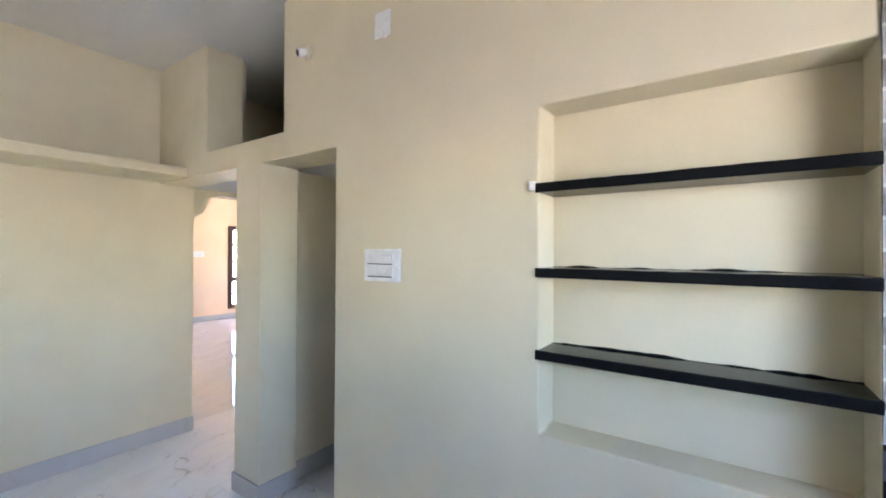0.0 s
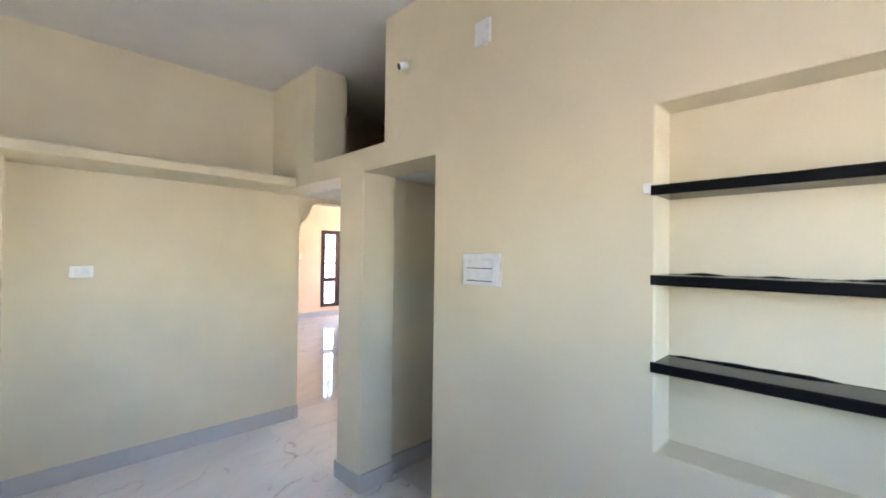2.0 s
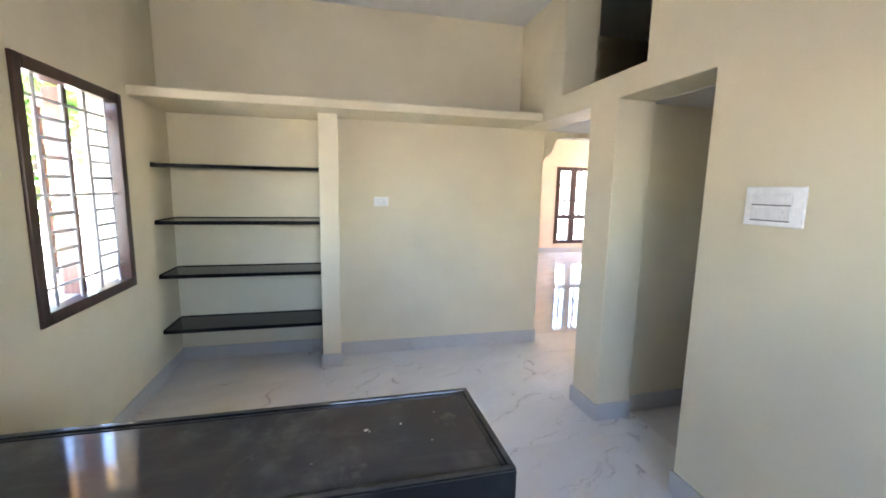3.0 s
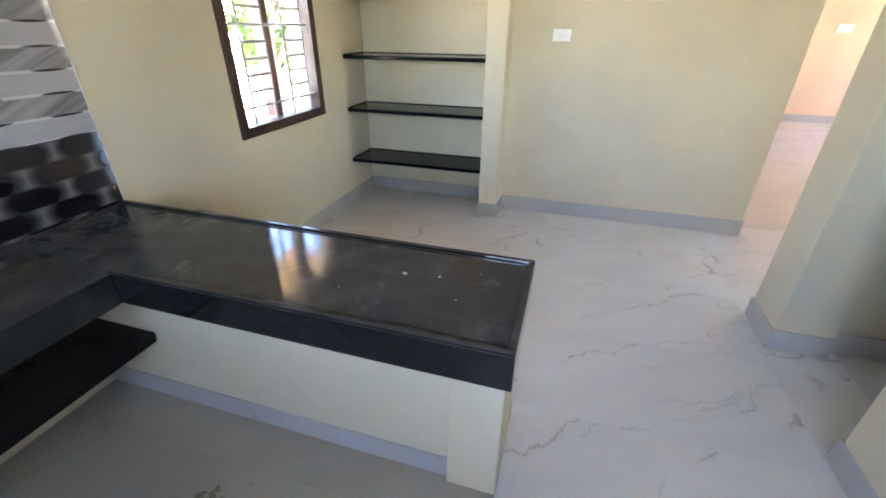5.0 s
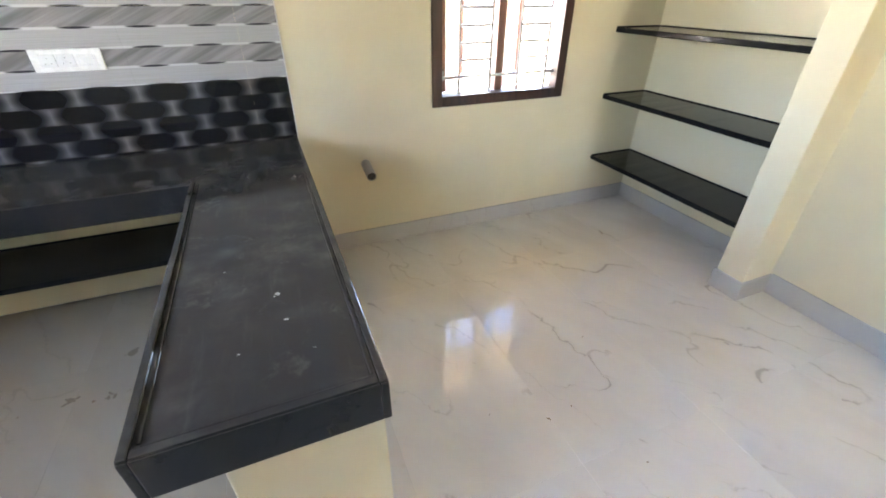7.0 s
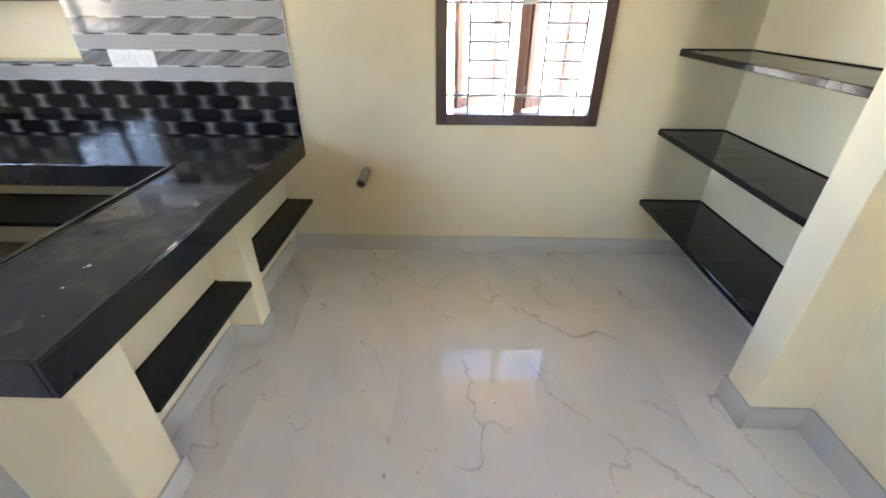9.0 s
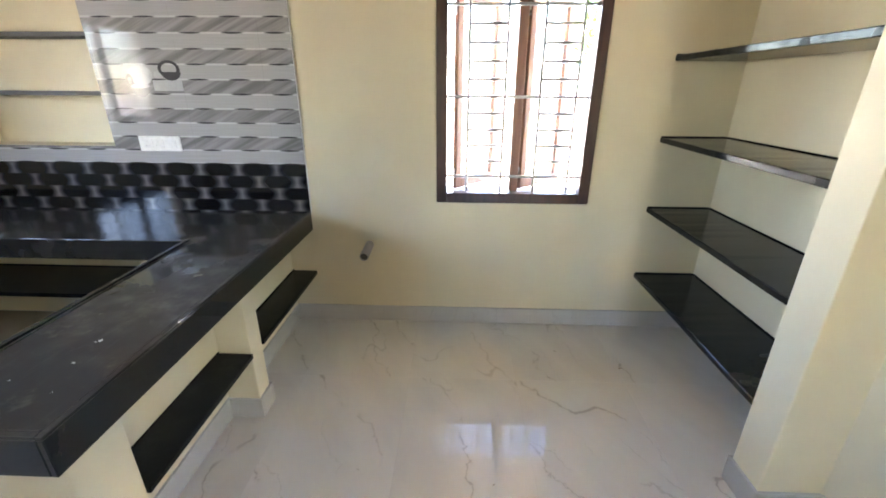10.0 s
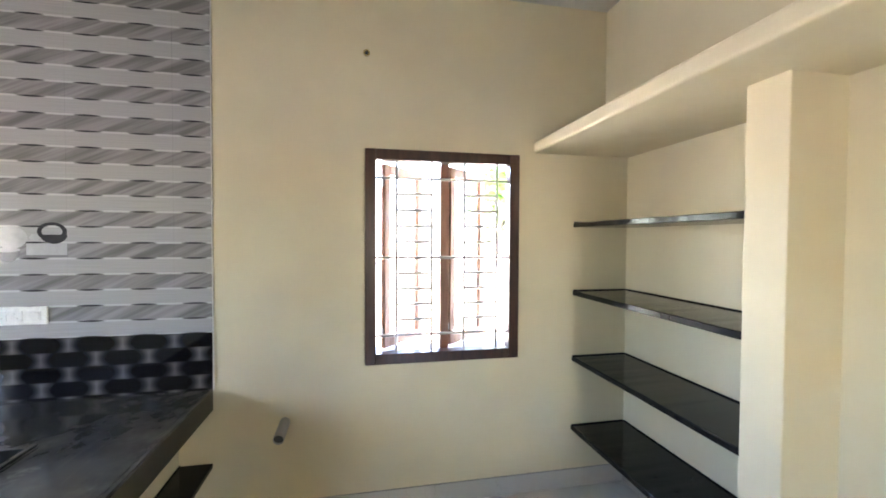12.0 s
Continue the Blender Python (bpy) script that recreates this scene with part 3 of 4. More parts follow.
def slab_shelf(x0, x1, y0, y1, top, thick, seed):
    """A hand-cut stone slab: its front edge waves and is slightly chipped."""
    rnd = random.Random(seed)
    along_x = (x1 - x0) > (y1 - y0)
    n = 26
    bm = bmesh.new()
    rings = []
    for i in range(n + 1):
        t = i / n
        wob = 0.0015 * math.sin(9 * t + seed) + rnd.uniform(-0.0007, 0.0007)
        tz = rnd.uniform(-0.0012, 0.0004)
        if along_x:
            x = x0 + (x1 - x0) * t
            prof = [(y1, top), (y0 + wob + 0.004, top + tz), (y0 + wob, top - 0.004), (y0 + wob, top - thick + 0.003), (y0 + wob + 0.003, top - thick), (y1, top - thick)]
            rings.append([bm.verts.new((x, y, z)) for y, z in prof])
        else:
            y = y0 + (y1 - y0) * t
            prof = [(x0, top), (x1 - wob - 0.004, top + tz), (x1 - wob, top - 0.004), (x1 - wob, top - thick + 0.003), (x1 - wob - 0.003, top - thick), (x0, top - thick)]
            rings.append([bm.verts.new((x, y, z)) for x, z in prof])
    for p, q in zip(rings, rings[1:]):
        for k in range(6):
            bm.faces.new([p[k], p[(k + 1) % 6], q[(k + 1) % 6], q[k]])
    bm.faces.new(rings[0])
    bm.faces.new(rings[-1][::-1])
    bmesh.ops.recalc_face_normals(bm, faces=bm.faces)
    return bm


def ragged_strip(x0, x1, y0, y1, z, low, high, seed):
    """A thin strip of black filler along x whose upper edge was left uneven."""
    rnd = random.Random(seed)
    n = max(6, int((x1 - x0) / 0.022))
    bm = bmesh.new()
    h, rings = low, []
    for i in range(n + 1):
        h = min(high, max(low, h + rnd.uniform(-1, 1) * (high - low) * 0.5))
        x = x0 + (x1 - x0) * i / n
        rings.append([bm.verts.new((x, y, q)) for y, q in ((y0, z), (y1, z), (y1, z + h), (y0, z + h * 0.8))])
    for p, q in zip(rings, rings[1:]):
        for k in range(4):
            bm.faces.new([p[k], p[(k + 1) % 4], q[(k + 1) % 4], q[k]])
    bm.faces.new(rings[0])
    bm.faces.new(rings[-1][::-1])
    bmesh.ops.recalc_face_normals(bm, faces=bm.faces)
    return bm


for k, z in enumerate((1.702, 1.268, 0.846, 0.399)):
    e = thing("alcove_shelf", (-3.79, -0.87, z - 0.03), "black granite slab shelf built into the wall alcove", "shelf", "alcove shelves")
    part("slab", slab_shelf(-3.984, -3.602, S + 0.001, -0.273, z, 0.030, k + 1), SHELFSTONE, e)
    part("rear_strip", b(-3.984, -3.976, S + 0.009, -0.281, z, z + 0.006, bevel=0.002), SHELFSTONE, e)
    part("side_strip", b(-3.976, -3.606, S + 0.001, S + 0.009, z, z + 0.006, bevel=0.002), SHELFSTONE, e)
    part("side_strip", b(-3.976, -3.606, -0.281, -0.273, z, z + 0.006, bevel=0.002), SHELFSTONE, e)
for k, z in enumerate((1.829, 1.514, 1.209)):
    e = thing("niche_shelf", (-0.09, N + 0.07, z - 0.036), "black granite slab shelf in the plastered wall niche", "shelf", "niche shelves")
    part("slab", slab_shelf(-0.541, 0.366, N - 0.012, N + 0.154, z, 0.036, k + 11), SHELFSTONE, e)
    part("rear_strip", ragged_strip(-0.529, 0.361, N + 0.147, N + 0.154, z, 0.001, 0.008, 70 + k), SHELFSTONE, e, "uneven black filler strip")
for k, z in enumerate((1.812, 1.500)):
    tagged(solo("niche_shelf", b(-0.329, 0.559, S - 0.149, S + 0.012, z - 0.024, z, bevel=0.003), GREYSLAB), "thin grey stone shelf in the tiled wall niche", "shelf", "tiled niche shelves")

# ---- fittings ----


def plate(name, axis, p, a0, a1, z0, z1, rows, label, category, group=""):
    """A modular switch plate on a wall; rows: (fraction from, to, kind) of its modules."""
    pa, side = p
    e = thing(name, (((a0 + a1) / 2, pa, z0) if axis == "y" else (pa, (a0 + a1) / 2, z0)), label, category, group)
    def put(nm, u0, u1, w0, w1, d0, d1, m, lab="", bev=0.0, par=None):
        A0, A1 = a0 + (a1 - a0) * u0, a0 + (a1 - a0) * u1
        Z0, Z1 = z0 + (z1 - z0) * w0, z0 + (z1 - z0) * w1
        P0, P1 = sorted((pa + side * d0, pa + side * d1))
        v = (A0, A1, P0, P1, Z0, Z1) if axis == "y" else (P0, P1, A0, A1, Z0, Z1)
        return part(nm, b(*v, bevel=bev), m, par or e, lab)
    put("cover_plate", 0, 1, 0, 1, 0.0, 0.014, PLASTIC, "white plastic cover plate", 0.005)
    for k, (u0, u1, w0, w1, kind) in enumerate(rows):
        up = 0.0011 * k
        if kind == "slot":
            # raised dark strip; the shade of the gap is in its colour
            put("slot", u0, u1, w0, w1, 0.012, 0.0182 + up, SHADOWGAP)
            continue
        mod = put("module", u0, u1, w0, w1, 0.012, 0.018 + up, MODULE, "", 0.0015)
        cu, cw = (u0 + u1) / 2, (w0 + w1) / 2
        du, dw = (u1 - u0), (w1 - w0)
        if kind == "socket":
            for hu, hw in ((0, 0.22), (-0.2, -0.2), (0.2, -0.2)):
                # raised grey stud whose colour stands in for the shaded hole
                put("socket_hole", cu + hu * du - 0.0015 / (a1 - a0), cu + hu * du + 0.0015 / (a1 - a0), cw + hw * dw - 0.0018 / (z1 - z0), cw + hw * dw + 0.0018 / (z1 - z0), 0.0175 + up, 0.0185 + up, PVC, "", 0.0, mod)
        if kind == "rocker":
            put("rocker", u0 + 0.1 * du, u1 - 0.1 * du, w0 + 0.12 * dw, w1 - 0.12 * dw, 0.017 + up, 0.0215 + up, PLASTIC, "", 0.002, mod)
    return e


plate("switch_board", "y", (N, -1), -1.430, -1.197, 1.428, 1.584,
      [(0.14, 0.82, 0.55, 0.84, "module"), (0.62, 0.78, 0.60, 0.80, "rocker"), (0.14, 0.82, 0.16, 0.46, "module"), (0.60, 0.80, 0.18, 0.44, "socket"), (0.16, 0.80, 0.525, 0.55, "slot"), (0.16, 0.80, 0.135, 0.16, "slot")],
      "white plastic switch board with two rows of modules", "switch")
plate("wall_socket", "y", (N - 0.009, -1), 0.462, 0.578, 1.903, 1.998, [(0.20, 0.82, 0.22, 0.80, "module"), (0.46, 0.80, 0.25, 0.78, "socket"), (0.22, 0.5, 0.20, 0.225, "slot")], "white plastic socket plate on the striped tiles", "socket")
plate("wall_socket", "y", (S + 0.009, 1), -0.745, -0.490, 1.160, 1.250, [(0.10, 0.36, 0.25, 0.75, "rocker"), (0.40, 0.64, 0.22, 0.78, "socket"), (0.66, 0.88, 0.22, 0.78, "socket")], "long white plastic switch and socket plate above the counter", "socket")
plate("wall_socket", "x", (W, 1), 0.185, 0.315, 1.386, 1.468, [(0.2, 0.8, 0.2, 0.8, "module"), (0.3, 0.5, 0.25, 0.75, "rocker"), (0.5, 0.8, 0.25, 0.75, "socket")], "small white plastic socket plate on the cream wall", "socket")
plate("wall_socket", "x", (HX, 1), 4.38, 4.60, 1.43, 1.56, [(0.15, 0.5, 0.2, 0.8, "rocker"), (0.55, 0.85, 0.2, 0.8, "socket")], "white plastic socket plate on the peach hall wall", "socket")

fan_box = thing("junction_box", (-1.305, N, 2.60), "square white plastic junction box cover", "junction box")
part("box_body", b(-1.372, -1.272, N - 0.009, N, 2.606, 2.728, bevel=0.003), PLASTIC, fan_box)
part("cover", b(-1.366, -1.278, N - 0.013, N - 0.0085, 2.612, 2.722, bevel=0.002), MODULE, fan_box, "pale cover")
part("clip", b(-1.310, -1.290, N - 0.012, N - 0.003, 2.597, 2.607, bevel=0.002), MODULE, fan_box)

holder = thing("lamp_holder", (-1.90, N, 2.69), "white plastic angled lamp holder with no bulb", "lamp holder")
part("base_disc", cyl(bmesh.new(), Matrix.Translation((-1.893, N - 0.006, 2.682)) @ Matrix.Rotation(radians(90), 4, "X"), 0.043, 0.037, 0.012, 28), CREAM, holder, "paint-splashed disc", True)
tilt = Matrix.Translation((-1.903, N - 0.032, 2.676)) @ Vector((-0.28, -0.85, -0.30)).to_track_quat("Z", "Y").to_matrix().to_4x4()
part("barrel", cyl(bmesh.new(), tilt, 0.025, 0.022, 0.052, 24), PLASTIC, holder, "white plastic barrel", True)
# dark disc on the barrel's end, painted as the shade of its hollow
part("socket_mouth_shade", cyl(bmesh.new(), tilt @ Matrix.Translation((0, 0, 0.0265)), 0.0185, 0.0185, 0.003, 24), SHADOWGAP, holder, "dark disc for the shade inside the empty mouth")

clip = thing("cable_clip", (-0.554, N, 1.80), "tiny white plastic cable clip beside the niche", "cable clip")
part("clip_body", b(-0.566, -0.5415, N - 0.016, N, 1.802, 1.836, bevel=0.003), PLASTIC, clip)
part("clip_pin", cyl(bmesh.new(), Matrix.Translation((-0.554, N - 0.0175, 1.819)) @ Matrix.Rotation(radians(90), 4, "X"), 0.004, 0.004, 0.004, 12), MODULE, clip)


def pipe():
    e = thing("drain_pipe", (-1.855, S, 0.545), "short grey plastic drain pipe out of the wall", "pipe")
    a, c = Vector((-1.857, S - 0.01, 0.566)), Vector((-1.851, S + 0.165, 0.544))
    d = (c - a).normalized()
    m = Matrix.Translation((a + c) / 2) @ d.to_track_quat("Z", "Y").to_matrix().to_4x4()
    bm = bmesh.new()
    r0, r1, h, k = 0.028, 0.0245, (c - a).length / 2, 28
    ring = lambda r, z: [bm.verts.new((r * math.cos(2 * math.pi * i / k), r * math.sin(2 * math.pi * i / k), z)) for i in range(k)]
    rings = [ring(r0, -h), ring(r0, h), ring(r1, h), ring(r1, -h)]
    for p, q in zip(rings, rings[1:]):
        for i in range(k):
            bm.faces.new([p[i], p[(i + 1) % k], q[(i + 1) % k], q[i]])
    bmesh.ops.recalc_face_normals(bm, faces=bm.faces)
    bm.transform(m)
    part("tube", bm, PVC, e, "", True)
    # dark disc inside the tube, painted as the shade of its bore
    part("end_shadow", cyl(bmesh.new(), m @ Matrix.Translation((0, 0, h - 0.012)), 0.0244, 0.0244, 0.004, 24), SHADOWGAP, e)


pipe()
plug = thing("wall_plug", (-1.742, S, 0.57), "small cream patch where a pipe was closed", "patch")
part("patch", cyl(bmesh.new(), Matrix.Translation((-1.735, S + 0.0015, 0.566)) @ Matrix.Rotation(radians(90), 4, "X"), 0.016, 0.014, 0.004, 18), CREAM, plug)

hook = thing("wall_hook", (-2.305, S, 2.64), "small brass conduit outlet with a loose wire", "conduit outlet")
part("sleeve", cyl(bmesh.new(), Matrix.Translation((-2.305, S + 0.006, 2.645)) @ Matrix.Rotation(radians(90), 4, "X"), 0.019, 0.016, 0.016, 18), BRASS, hook, "dull brass sleeve")
# dark disc painted as the shade inside the sleeve
part("mouth", cyl(bmesh.new(), Matrix.Translation((-2.305, S + 0.0145, 2.645)) @ Matrix.Rotation(radians(90), 4, "X"), 0.011, 0.011, 0.002, 18), SHADOWGAP, hook)
bm = bmesh.new()
wire = [(-2.305, S + 0.016, 2.632), (-2.318, S + 0.014, 2.606), (-2.345, S + 0.008, 2.578), (-2.384, S + 0.004, 2.541)]
for a, c in zip(wire, wire[1:]):
    bar(bm, a, c, 0.0016, 6)
part("wire", bm, CREAM, hook, "thin pale wire")

# ---- dirt that lies about ----


def clod(name, x, y, z, r, material, label, category, group, seed, flat=0.25):
    rnd = random.Random(seed)
    bm = bmesh.new()
    for k in range(5):
        q = Matrix.Translation((x + rnd.uniform(-r, r) * 0.9, y + rnd.uniform(-r, r) * 0.9, z)) @ Matrix.Rotation(rnd.uniform(0, 6), 4, "Z")
        s = r * rnd.uniform(0.25, 0.75)
        bmesh.ops.create_icosphere(bm, subdivisions=2, radius=1, matrix=q @ Matrix.Diagonal((s, s * rnd.uniform(0.3, 0.7), s * flat, 1)))
    for v in bm.verts:
        n = noise.noise(v.co * 60)
        v.co += Vector((n, noise.noise(v.co * 60 + Vector((9, 0, 0))), abs(n) * 0.3)) * r * 0.25
        v.co.z = max(v.co.z, z + 0.0002)
    return tagged(solo(name, bm, material), label, category, group)


for k, (x, y, r) in enumerate(((-0.848, -0.651, 0.030), (-0.79, -0.32, 0.007), (-0.693, -0.312, 0.012), (-0.451, -0.663, 0.010), (-0.578, -0.670, 0.007), (-0.916, -0.523, 0.006), (-0.194, -0.683, 0.007))):
    clod("mud_clod", x, y, 0, r, MUD, "dried brown mud crumbs on the floor", "mud", "mud on the floor", 40 + k)
for k, (x, y, r) in enumerate(((-0.835, -0.625, 0.040), (-0.802, -0.486, 0.030), (-0.693, -0.312, 0.036), (-0.667, -0.682, 0.028), (-0.360, -0.700, 0.032), (-0.540, -0.934, 0.034), (-0.735, -0.772, 0.022), (-0.51, -0.67, 0.022))):
    clod("mud_smear", x, y, 0, r, FAINTMUD, "thin brown mud smear trodden on the floor", "mud", "mud smears on the floor", 140 + k, 0.02)
for k, (x, y, r) in enumerate(((-2.171, 0.130, 0.007), (-2.292, 0.112, 0.004), (-2.02, -0.25, 0.005), (-2.6, -0.2, 0.004), (-1.96, 0.02, 0.004), (-2.4, 0.42, 0.005), (-3.4, -1.0, 0.008), (-3.05, -1.15, 0.006))):
    clod("grit", x, y, 0, r, MUD, "small dark grit crumb on the floor", "grit", "grit on the floor", 60 + k)
for k, (x, y, r) in enumerate(((-1.294, -0.036, 0.009), (-1.308, 0.079, 0.007), (-1.20, 0.16, 0.003), (-1.36, 0.20, 0.003), (-1.16, -0.2, 0.003))):
    clod("lime_splash", x, y, TOP, r, LIME, "dry white lime splash on the granite", "splash", "splashes on the counter", 80 + k, 0.05)

# ---- outside ----
structure("ground", b(-60, 60, -60, 60, -0.5, -0.45), GROUND, "dry grey earth ground")
shade = structure("sunshade_slab", b(-3.75, -1.8, S - 0.23 - 0.72, S - 0.23, 2.32, 2.40, bevel=0.006), OUTER, "yellow painted concrete sunshade over the window")
# unseen slab, added to block the sun from the added north openings
structure("added_sun_screen_hall", b(-9.6, -2.5, HN + 0.2, HN + 1.3, 2.5, 2.58, bevel=0.006), OUTER, "yellow painted slab added outside to keep sun from the hall openings")
part("edge_band", b(-3.76, -1.79, S - 0.23 - 0.735, S - 0.23 - 0.719, 2.31, 2.44, bevel=0.004), ORANGE, shade, "orange painted edge")
compound = structure("compound_wall", b(-5.6, 6, -4.35, -4.2, -0.45, 1.30, bevel=0.01), OUTWHITE, "sunlit white compound wall")
part("coping", b(-5.65, 6, -4.38, -4.17, 1.30, 1.38, bevel=0.012), OUTWHITE, compound, "white coping")


def neighbour():
    e = thing("neighbour_house", (-3.0, -14.0, -0.45), "white painted neighbour house with flat roof", "house")
    part("wall", slab_with_holes("y", -14.2, -14.0, -6.5, 4, -0.45, 3.2, [(-5.2, -4.25, 1.0, 2.2), (-1.6, -0.65, 1.0, 2.2)], 0), OUTWHITE, e)
    part("roof", b(-6.7, 4.2, -18, -13.7, 3.2, 3.4), OUTWHITE, e)
    part("side_wall", b(-6.5, -6.3, -18, -14.2, -0.45, 3.2), OUTWHITE, e)
    for x in (-5.2, -1.6):
        w = part("window", b(x, x + 0.95, -14.16, -14.12, 1.0, 2.2), GREYSLAB, e, "grey shuttered window")
        part("sill", b(x - 0.05, x + 1.0, -14.1, -13.9, 0.93, 0.998), OUTWHITE, w)


neighbour()


def tree(at, height, spread, leaves, seed):
    rnd = random.Random(seed)
    e = thing("tree", at, "green leafy tree with a thin trunk outside", "tree", "trees outside")
    bm = bmesh.new()
    tips = []
    def limb(a, d, ln, r, depth):
        c = a + d * ln
        m = Matrix.Translation((a + c) / 2) @ d.to_track_quat("Z", "Y").to_matrix().to_4x4()
        cyl(bm, m, r, r * 0.65, ln * 1.04, 8)
        if depth == 0:
            tips.append(c)
            return
        for _ in range(3):
            q = (d + Vector((rnd.uniform(-1, 1), rnd.uniform(-1, 1), rnd.uniform(-0.1, 0.7))) * 0.75).normalized()
            limb(a + d * ln * rnd.uniform(0.7, 1.0), q, ln * rnd.uniform(0.5, 0.7), r * 0.55, depth - 1)
    limb(Vector(at), Vector((0.05, 0, 1)).normalized(), height * 0.42, height * 0.022, 3)
    part("trunk", bm, BARK, e)
    verts, faces = [], []
    for _ in range(leaves):
        c = rnd.choice(tips) + Vector((rnd.gauss(0, 1), rnd.gauss(0, 1), rnd.gauss(0, 0.8))) * spread
        u = Vector((rnd.uniform(-1, 1), rnd.uniform(-1, 1), rnd.uniform(-0.6, 0.4))).normalized()
        w = u.orthogonal().normalized()
        ln, wd = rnd.uniform(0.08, 0.16), rnd.uniform(0.03, 0.06)
        i = len(verts)
        verts += [c - u * ln, c + w * wd, c + u * ln, c - w * wd]
        faces.append((i, i + 1, i + 2, i + 3))
    d = bpy.data.meshes.new("crown")
    d.from_pydata(verts, [], faces)
    d.materials.append(LEAVES)
    crown = new("crown", d)
    crown.parent = e
    crown.matrix_parent_inverse = e.matrix_basis.inverted()


tree((-6.9, -4.6, -0.45), 4.2, 0.42, 1500, 3)
tree((-7.7, -5.4, -0.45), 2.3, 0.40, 1200, 8)
tree((-5.3, -7.6, -0.45), 4.0, 0.42, 1200, 11)
tree((-9.6, -6.6, -0.45), 5.5, 0.5, 1500, 5)

# ---- floor and wall tiles, piece by piece ----
floor = structure("floor", b(HX - 0.2, E + 0.2, S - 0.23, HN + 0.2, -0.45, -0.0008), GROUT, "polished pale grey marble-look tile floor")
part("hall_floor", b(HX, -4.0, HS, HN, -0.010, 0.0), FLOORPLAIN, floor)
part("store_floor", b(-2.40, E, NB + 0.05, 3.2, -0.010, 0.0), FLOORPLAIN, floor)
GAP = 0.0003


def floor_piece(x0, x1, y0, y1, material=FLOORTILE, cache={}):
    w, d = round(x1 - x0, 4), round(y1 - y0, 4)
    if (w, d, material) not in cache:
        cache[w, d, material] = mesh_of("floor_tile", b(-w / 2 + GAP, w / 2 - GAP, -d / 2 + GAP, d / 2 - GAP, -0.010, 0.0), material)
    ob = new("floor_tile", cache[w, d, material])
    ob.location = ((x0 + x1) / 2, (y0 + y1) / 2, 0)
    ob.parent = floor


def cuts(lo, hi, start, step):
    v = [lo]
    k = math.ceil((lo - start) / step + 0.02)
    while start + k * step < hi - 0.02:
        v.append(start + k * step)
        k += 1
    return v + [hi]


xs, ys = cuts(-4.0, E, -2.176, 0.6), cuts(S, NB + 0.05, -0.865, 1.2)
for x0, x1 in zip(xs, xs[1:]):
    for y0, y1 in zip(ys, ys[1:]):
        if y1 > 0.4 or x1 < -1.3:
            floor_piece(x0, x1, y0, y1)
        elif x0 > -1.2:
            floor_piece(x0, x1, y0, y1, FLOORTAN)
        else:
            # cut under the half wall; the cooking side takes the darker tan copy of the tile
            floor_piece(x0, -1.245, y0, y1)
            floor_piece(-1.245, x1, y0, y1, FLOORTAN)
xs, ys = cuts(-4.0, -2.60, -2.176, 0.6), cuts(NB + 0.05, HN, -0.865, 1.2)
for x0, x1 in zip(xs, xs[1:]):
    for y0, y1 in zip(ys, ys[1:]):
        floor_piece(x0, x1, y0, y1)


def minus(r, h):
    """The rectangle r (x0, x1, z0, z1) less the rectangle h."""
    x0, x1, z0, z1 = r
    hx0, hx1, hz0, hz1 = max(x0, h[0]), min(x1, h[1]), max(z0, h[2]), min(z1, h[3])
    if hx0 >= hx1 or hz0 >= hz1:
        return [r]
    out = [(x0, hx0, z0, z1), (hx1, x1, z0, z1), (hx0, hx1, z0, hz0), (hx0, hx1, hz1, z1)]
    return [q for q in out if q[1] - q[0] > 0.003 and q[3] - q[2] > 0.003]


def tile_wall(parent, y0, y1, x_lo, x_hi, x_joint, hole, top, stripes):
    grid_x = cuts(x_lo, x_hi, x_joint, 0.482)
    for z_list, material, name in (([0.7752, top], BLACKTILE, "black_tile"), (cuts(top, H, top, 0.3196), stripes, "striped_tile")):
        for x0, x1 in zip(grid_x, grid_x[1:]):
            for z0, z1 in zip(z_list, z_list[1:]):
                for r in minus((x0, x1, z0, z1), hole):
                    side = GAP * (0.35 if name == "black_tile" else 1.0)
                    bm = b(r[0] + side, r[1] - side, y0, y1, r[2] + GAP * 0.8, r[3] - GAP * 0.8)
                    part(name, bm, material, parent)


tile_wall(wall_south, S, S + 0.009, CX0 - 0.002, E, -1.310, (-0.325, 0.56, 1.187, 2.119), 1.087, STRIPED)
tile_wall(wall_north, N - 0.009, N, 0.364, E, 0.728, (0, 0, 0, 0), 1.102, STRIPED_N)
part("tile_edge", b(CX0 - 0.008, CX0 - 0.002, S, S + 0.011, 0.776, H, bevel=0.002), CEIL, wall_south, "white tile edge grout")

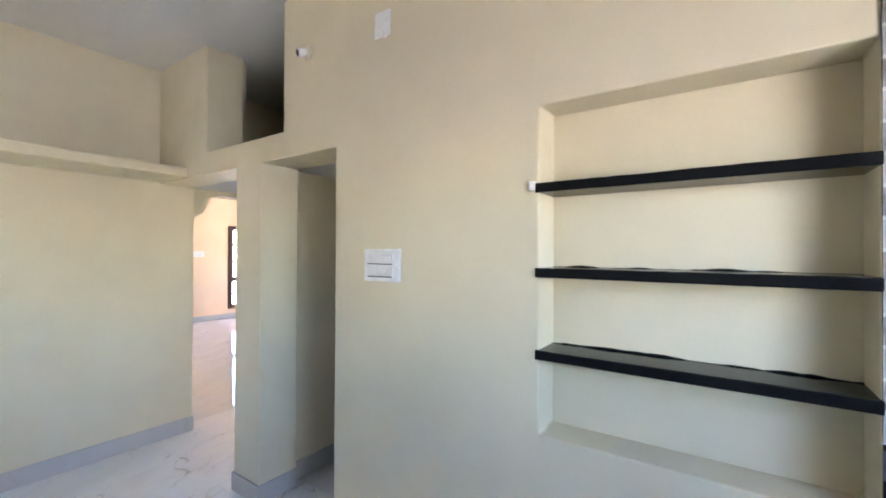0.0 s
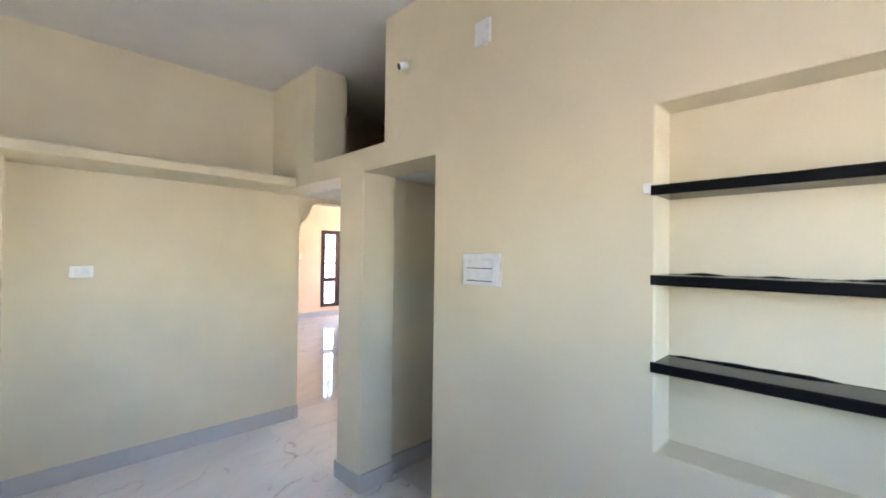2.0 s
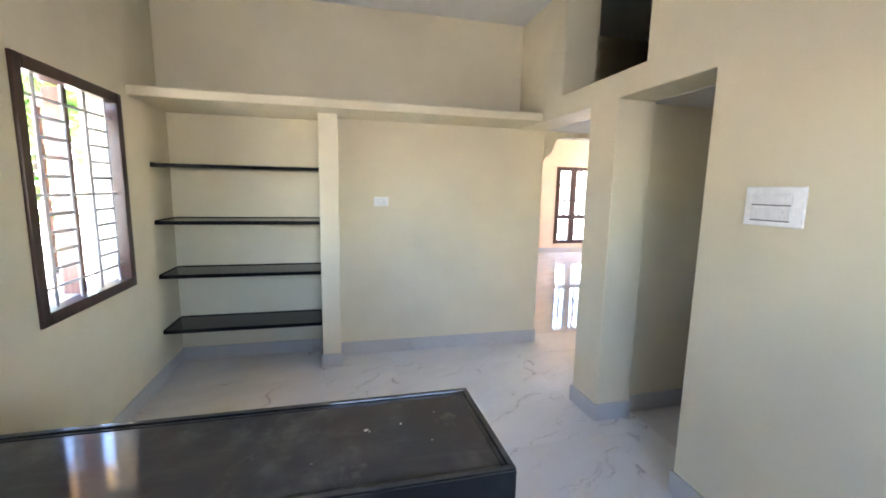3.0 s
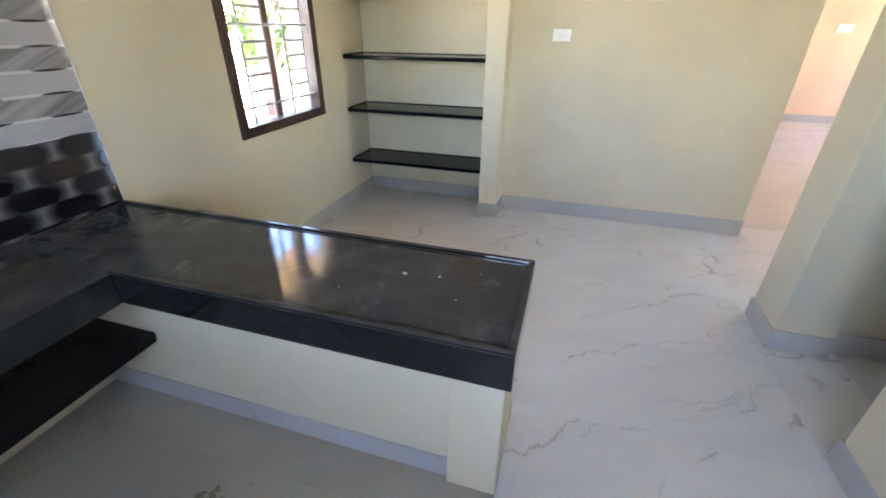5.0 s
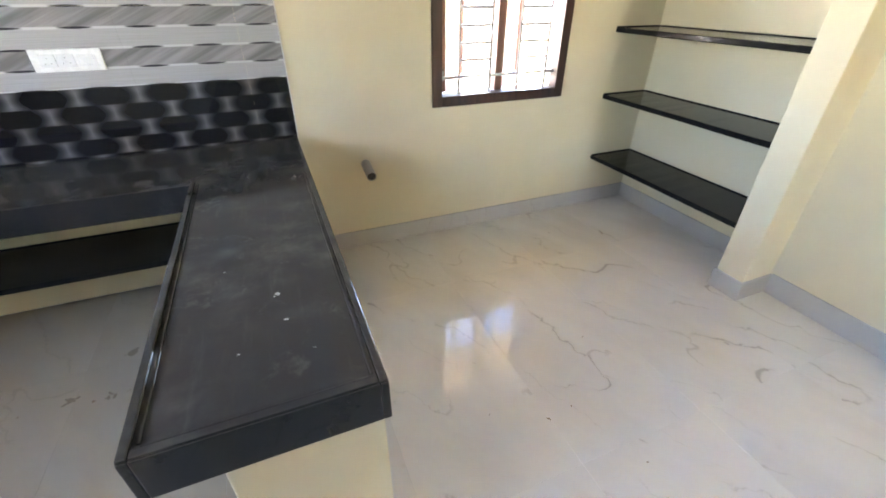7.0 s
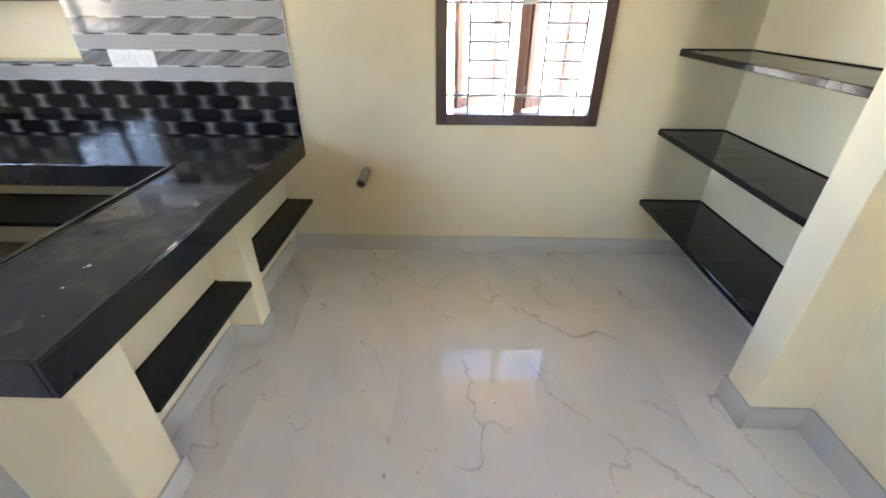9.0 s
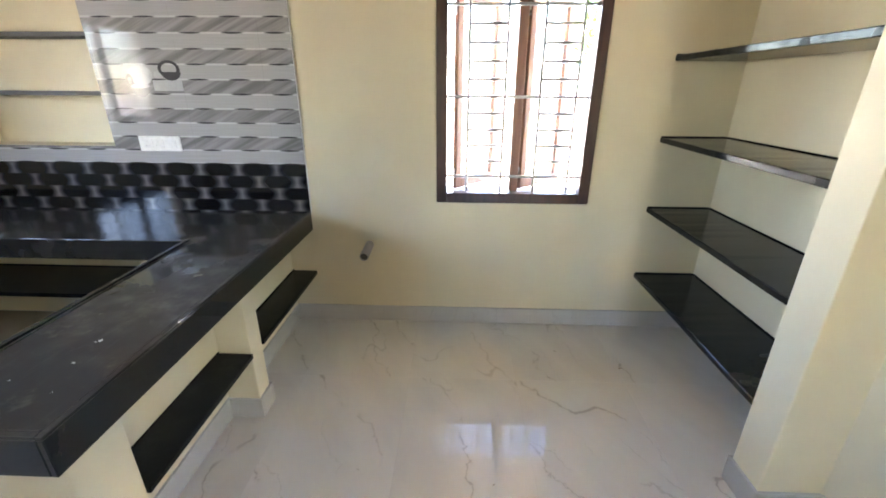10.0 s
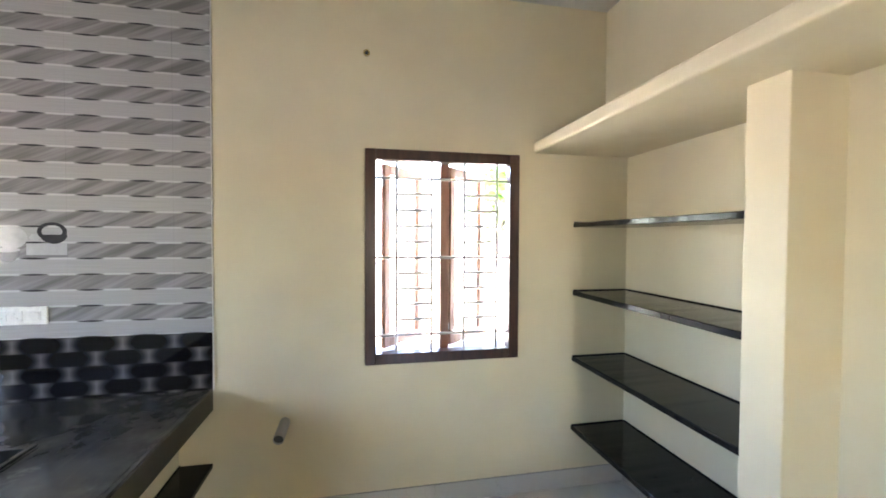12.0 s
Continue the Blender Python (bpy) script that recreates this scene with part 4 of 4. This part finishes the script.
# pictures printed on two decorative tiles: crockery in greys


def blob(cx, cz, rx, rz, y, seg=28, lo=0.0, hi=2 * math.pi, inner=0.0):
    bm = bmesh.new()
    out = [(cx + rx * math.cos(lo + (hi - lo) * i / seg), cz + rz * math.sin(lo + (hi - lo) * i / seg)) for i in range(seg + (0 if inner == 0 and hi - lo > 6.2 else 1))]
    if inner:
        inn = [(cx + (x - cx) * inner, cz + (z - cz) * inner) for x, z in out]
        for i in range(len(out) - 1):
            bm.faces.new([bm.verts.new((x, y, z)) for x, z in (out[i], out[i + 1], inn[i + 1], inn[i])])
        bmesh.ops.remove_doubles(bm, verts=bm.verts, dist=1e-5)
    else:
        bm.faces.new([bm.verts.new((x, y, z)) for x, z in out])
    bmesh.ops.recalc_face_normals(bm, faces=bm.faces)
    g = bmesh.ops.extrude_face_region(bm, geom=bm.faces[:])
    bmesh.ops.translate(bm, verts=[v for v in g["geom"] if isinstance(v, bmesh.types.BMVert)], vec=(0, 0.0004, 0))
    bmesh.ops.recalc_face_normals(bm, faces=bm.faces)
    return bm


TY = S + 0.0092
pale, mid, dark = PRINT
for nm, bm, m in (("printed_ground", b(-0.15, -0.06, TY, TY + 0.0002, 2.41, 2.45), pale),
                  ("printed_plate", blob(-0.075, 2.545, 0.075, 0.085, TY, inner=0.80), mid), ("printed_plate", blob(-0.075, 2.545, 0.058, 0.066, TY + 0.0003), pale),
                  ("printed_pot", blob(-0.255, 2.480, 0.060, 0.062, TY + 0.0006), pale), ("printed_lid", blob(-0.240, 2.565, 0.030, 0.022, TY + 0.0009), mid), ("printed_foot", blob(-0.250, 2.423, 0.034, 0.010, TY + 0.0009), dark),
                  ("printed_handle", blob(-0.305, 2.495, 0.024, 0.030, TY + 0.0006, inner=0.72), mid), ("printed_spout", blob(-0.193, 2.510, 0.030, 0.012, TY + 0.0009), pale),
                  ("printed_jug", blob(-0.125, 2.440, 0.038, 0.052, TY + 0.0009), pale), ("printed_jug_rim", blob(-0.125, 2.482, 0.032, 0.014, TY + 0.0012), mid), ("printed_jug_foot", blob(-0.125, 2.395, 0.026, 0.008, TY + 0.0012), dark),
                  ("printed_saucer", blob(0.045, 2.408, 0.066, 0.022, TY + 0.0009), dark), ("printed_cup", blob(0.045, 2.438, 0.040, 0.036, TY + 0.0012), pale),
                  ("printed_block", b(-0.828, -0.655, TY, TY + 0.0003, 1.500, 1.562), pale), ("printed_block_edge", b(-0.828, -0.655, TY + 0.0003, TY + 0.0005, 1.494, 1.504), mid),
                  ("printed_ring", blob(-0.765, 1.621, 0.064, 0.046, TY + 0.0006, inner=0.70), dark), ("printed_ring_base", blob(-0.772, 1.606, 0.058, 0.046, TY + 0.0003, 24, math.pi, 2 * math.pi), dark),
                  ("printed_flower", blob(-0.690, 1.590, 0.022, 0.020, TY + 0.0009, 7), pale), ("printed_pot", blob(-0.575, 1.530, 0.056, 0.060, TY + 0.0003, 24, math.pi, 2 * math.pi), mid),
                  ("printed_pot_body", blob(-0.590, 1.590, 0.070, 0.055, TY + 0.0002), pale), ("printed_handle", blob(-0.520, 1.560, 0.020, 0.036, TY + 0.0004, inner=0.6), dark),
                  ("printed_pot_rim", blob(-0.575, 1.530, 0.056, 0.012, TY + 0.0006), pale)):
    part(nm, bm, m, wall_south)
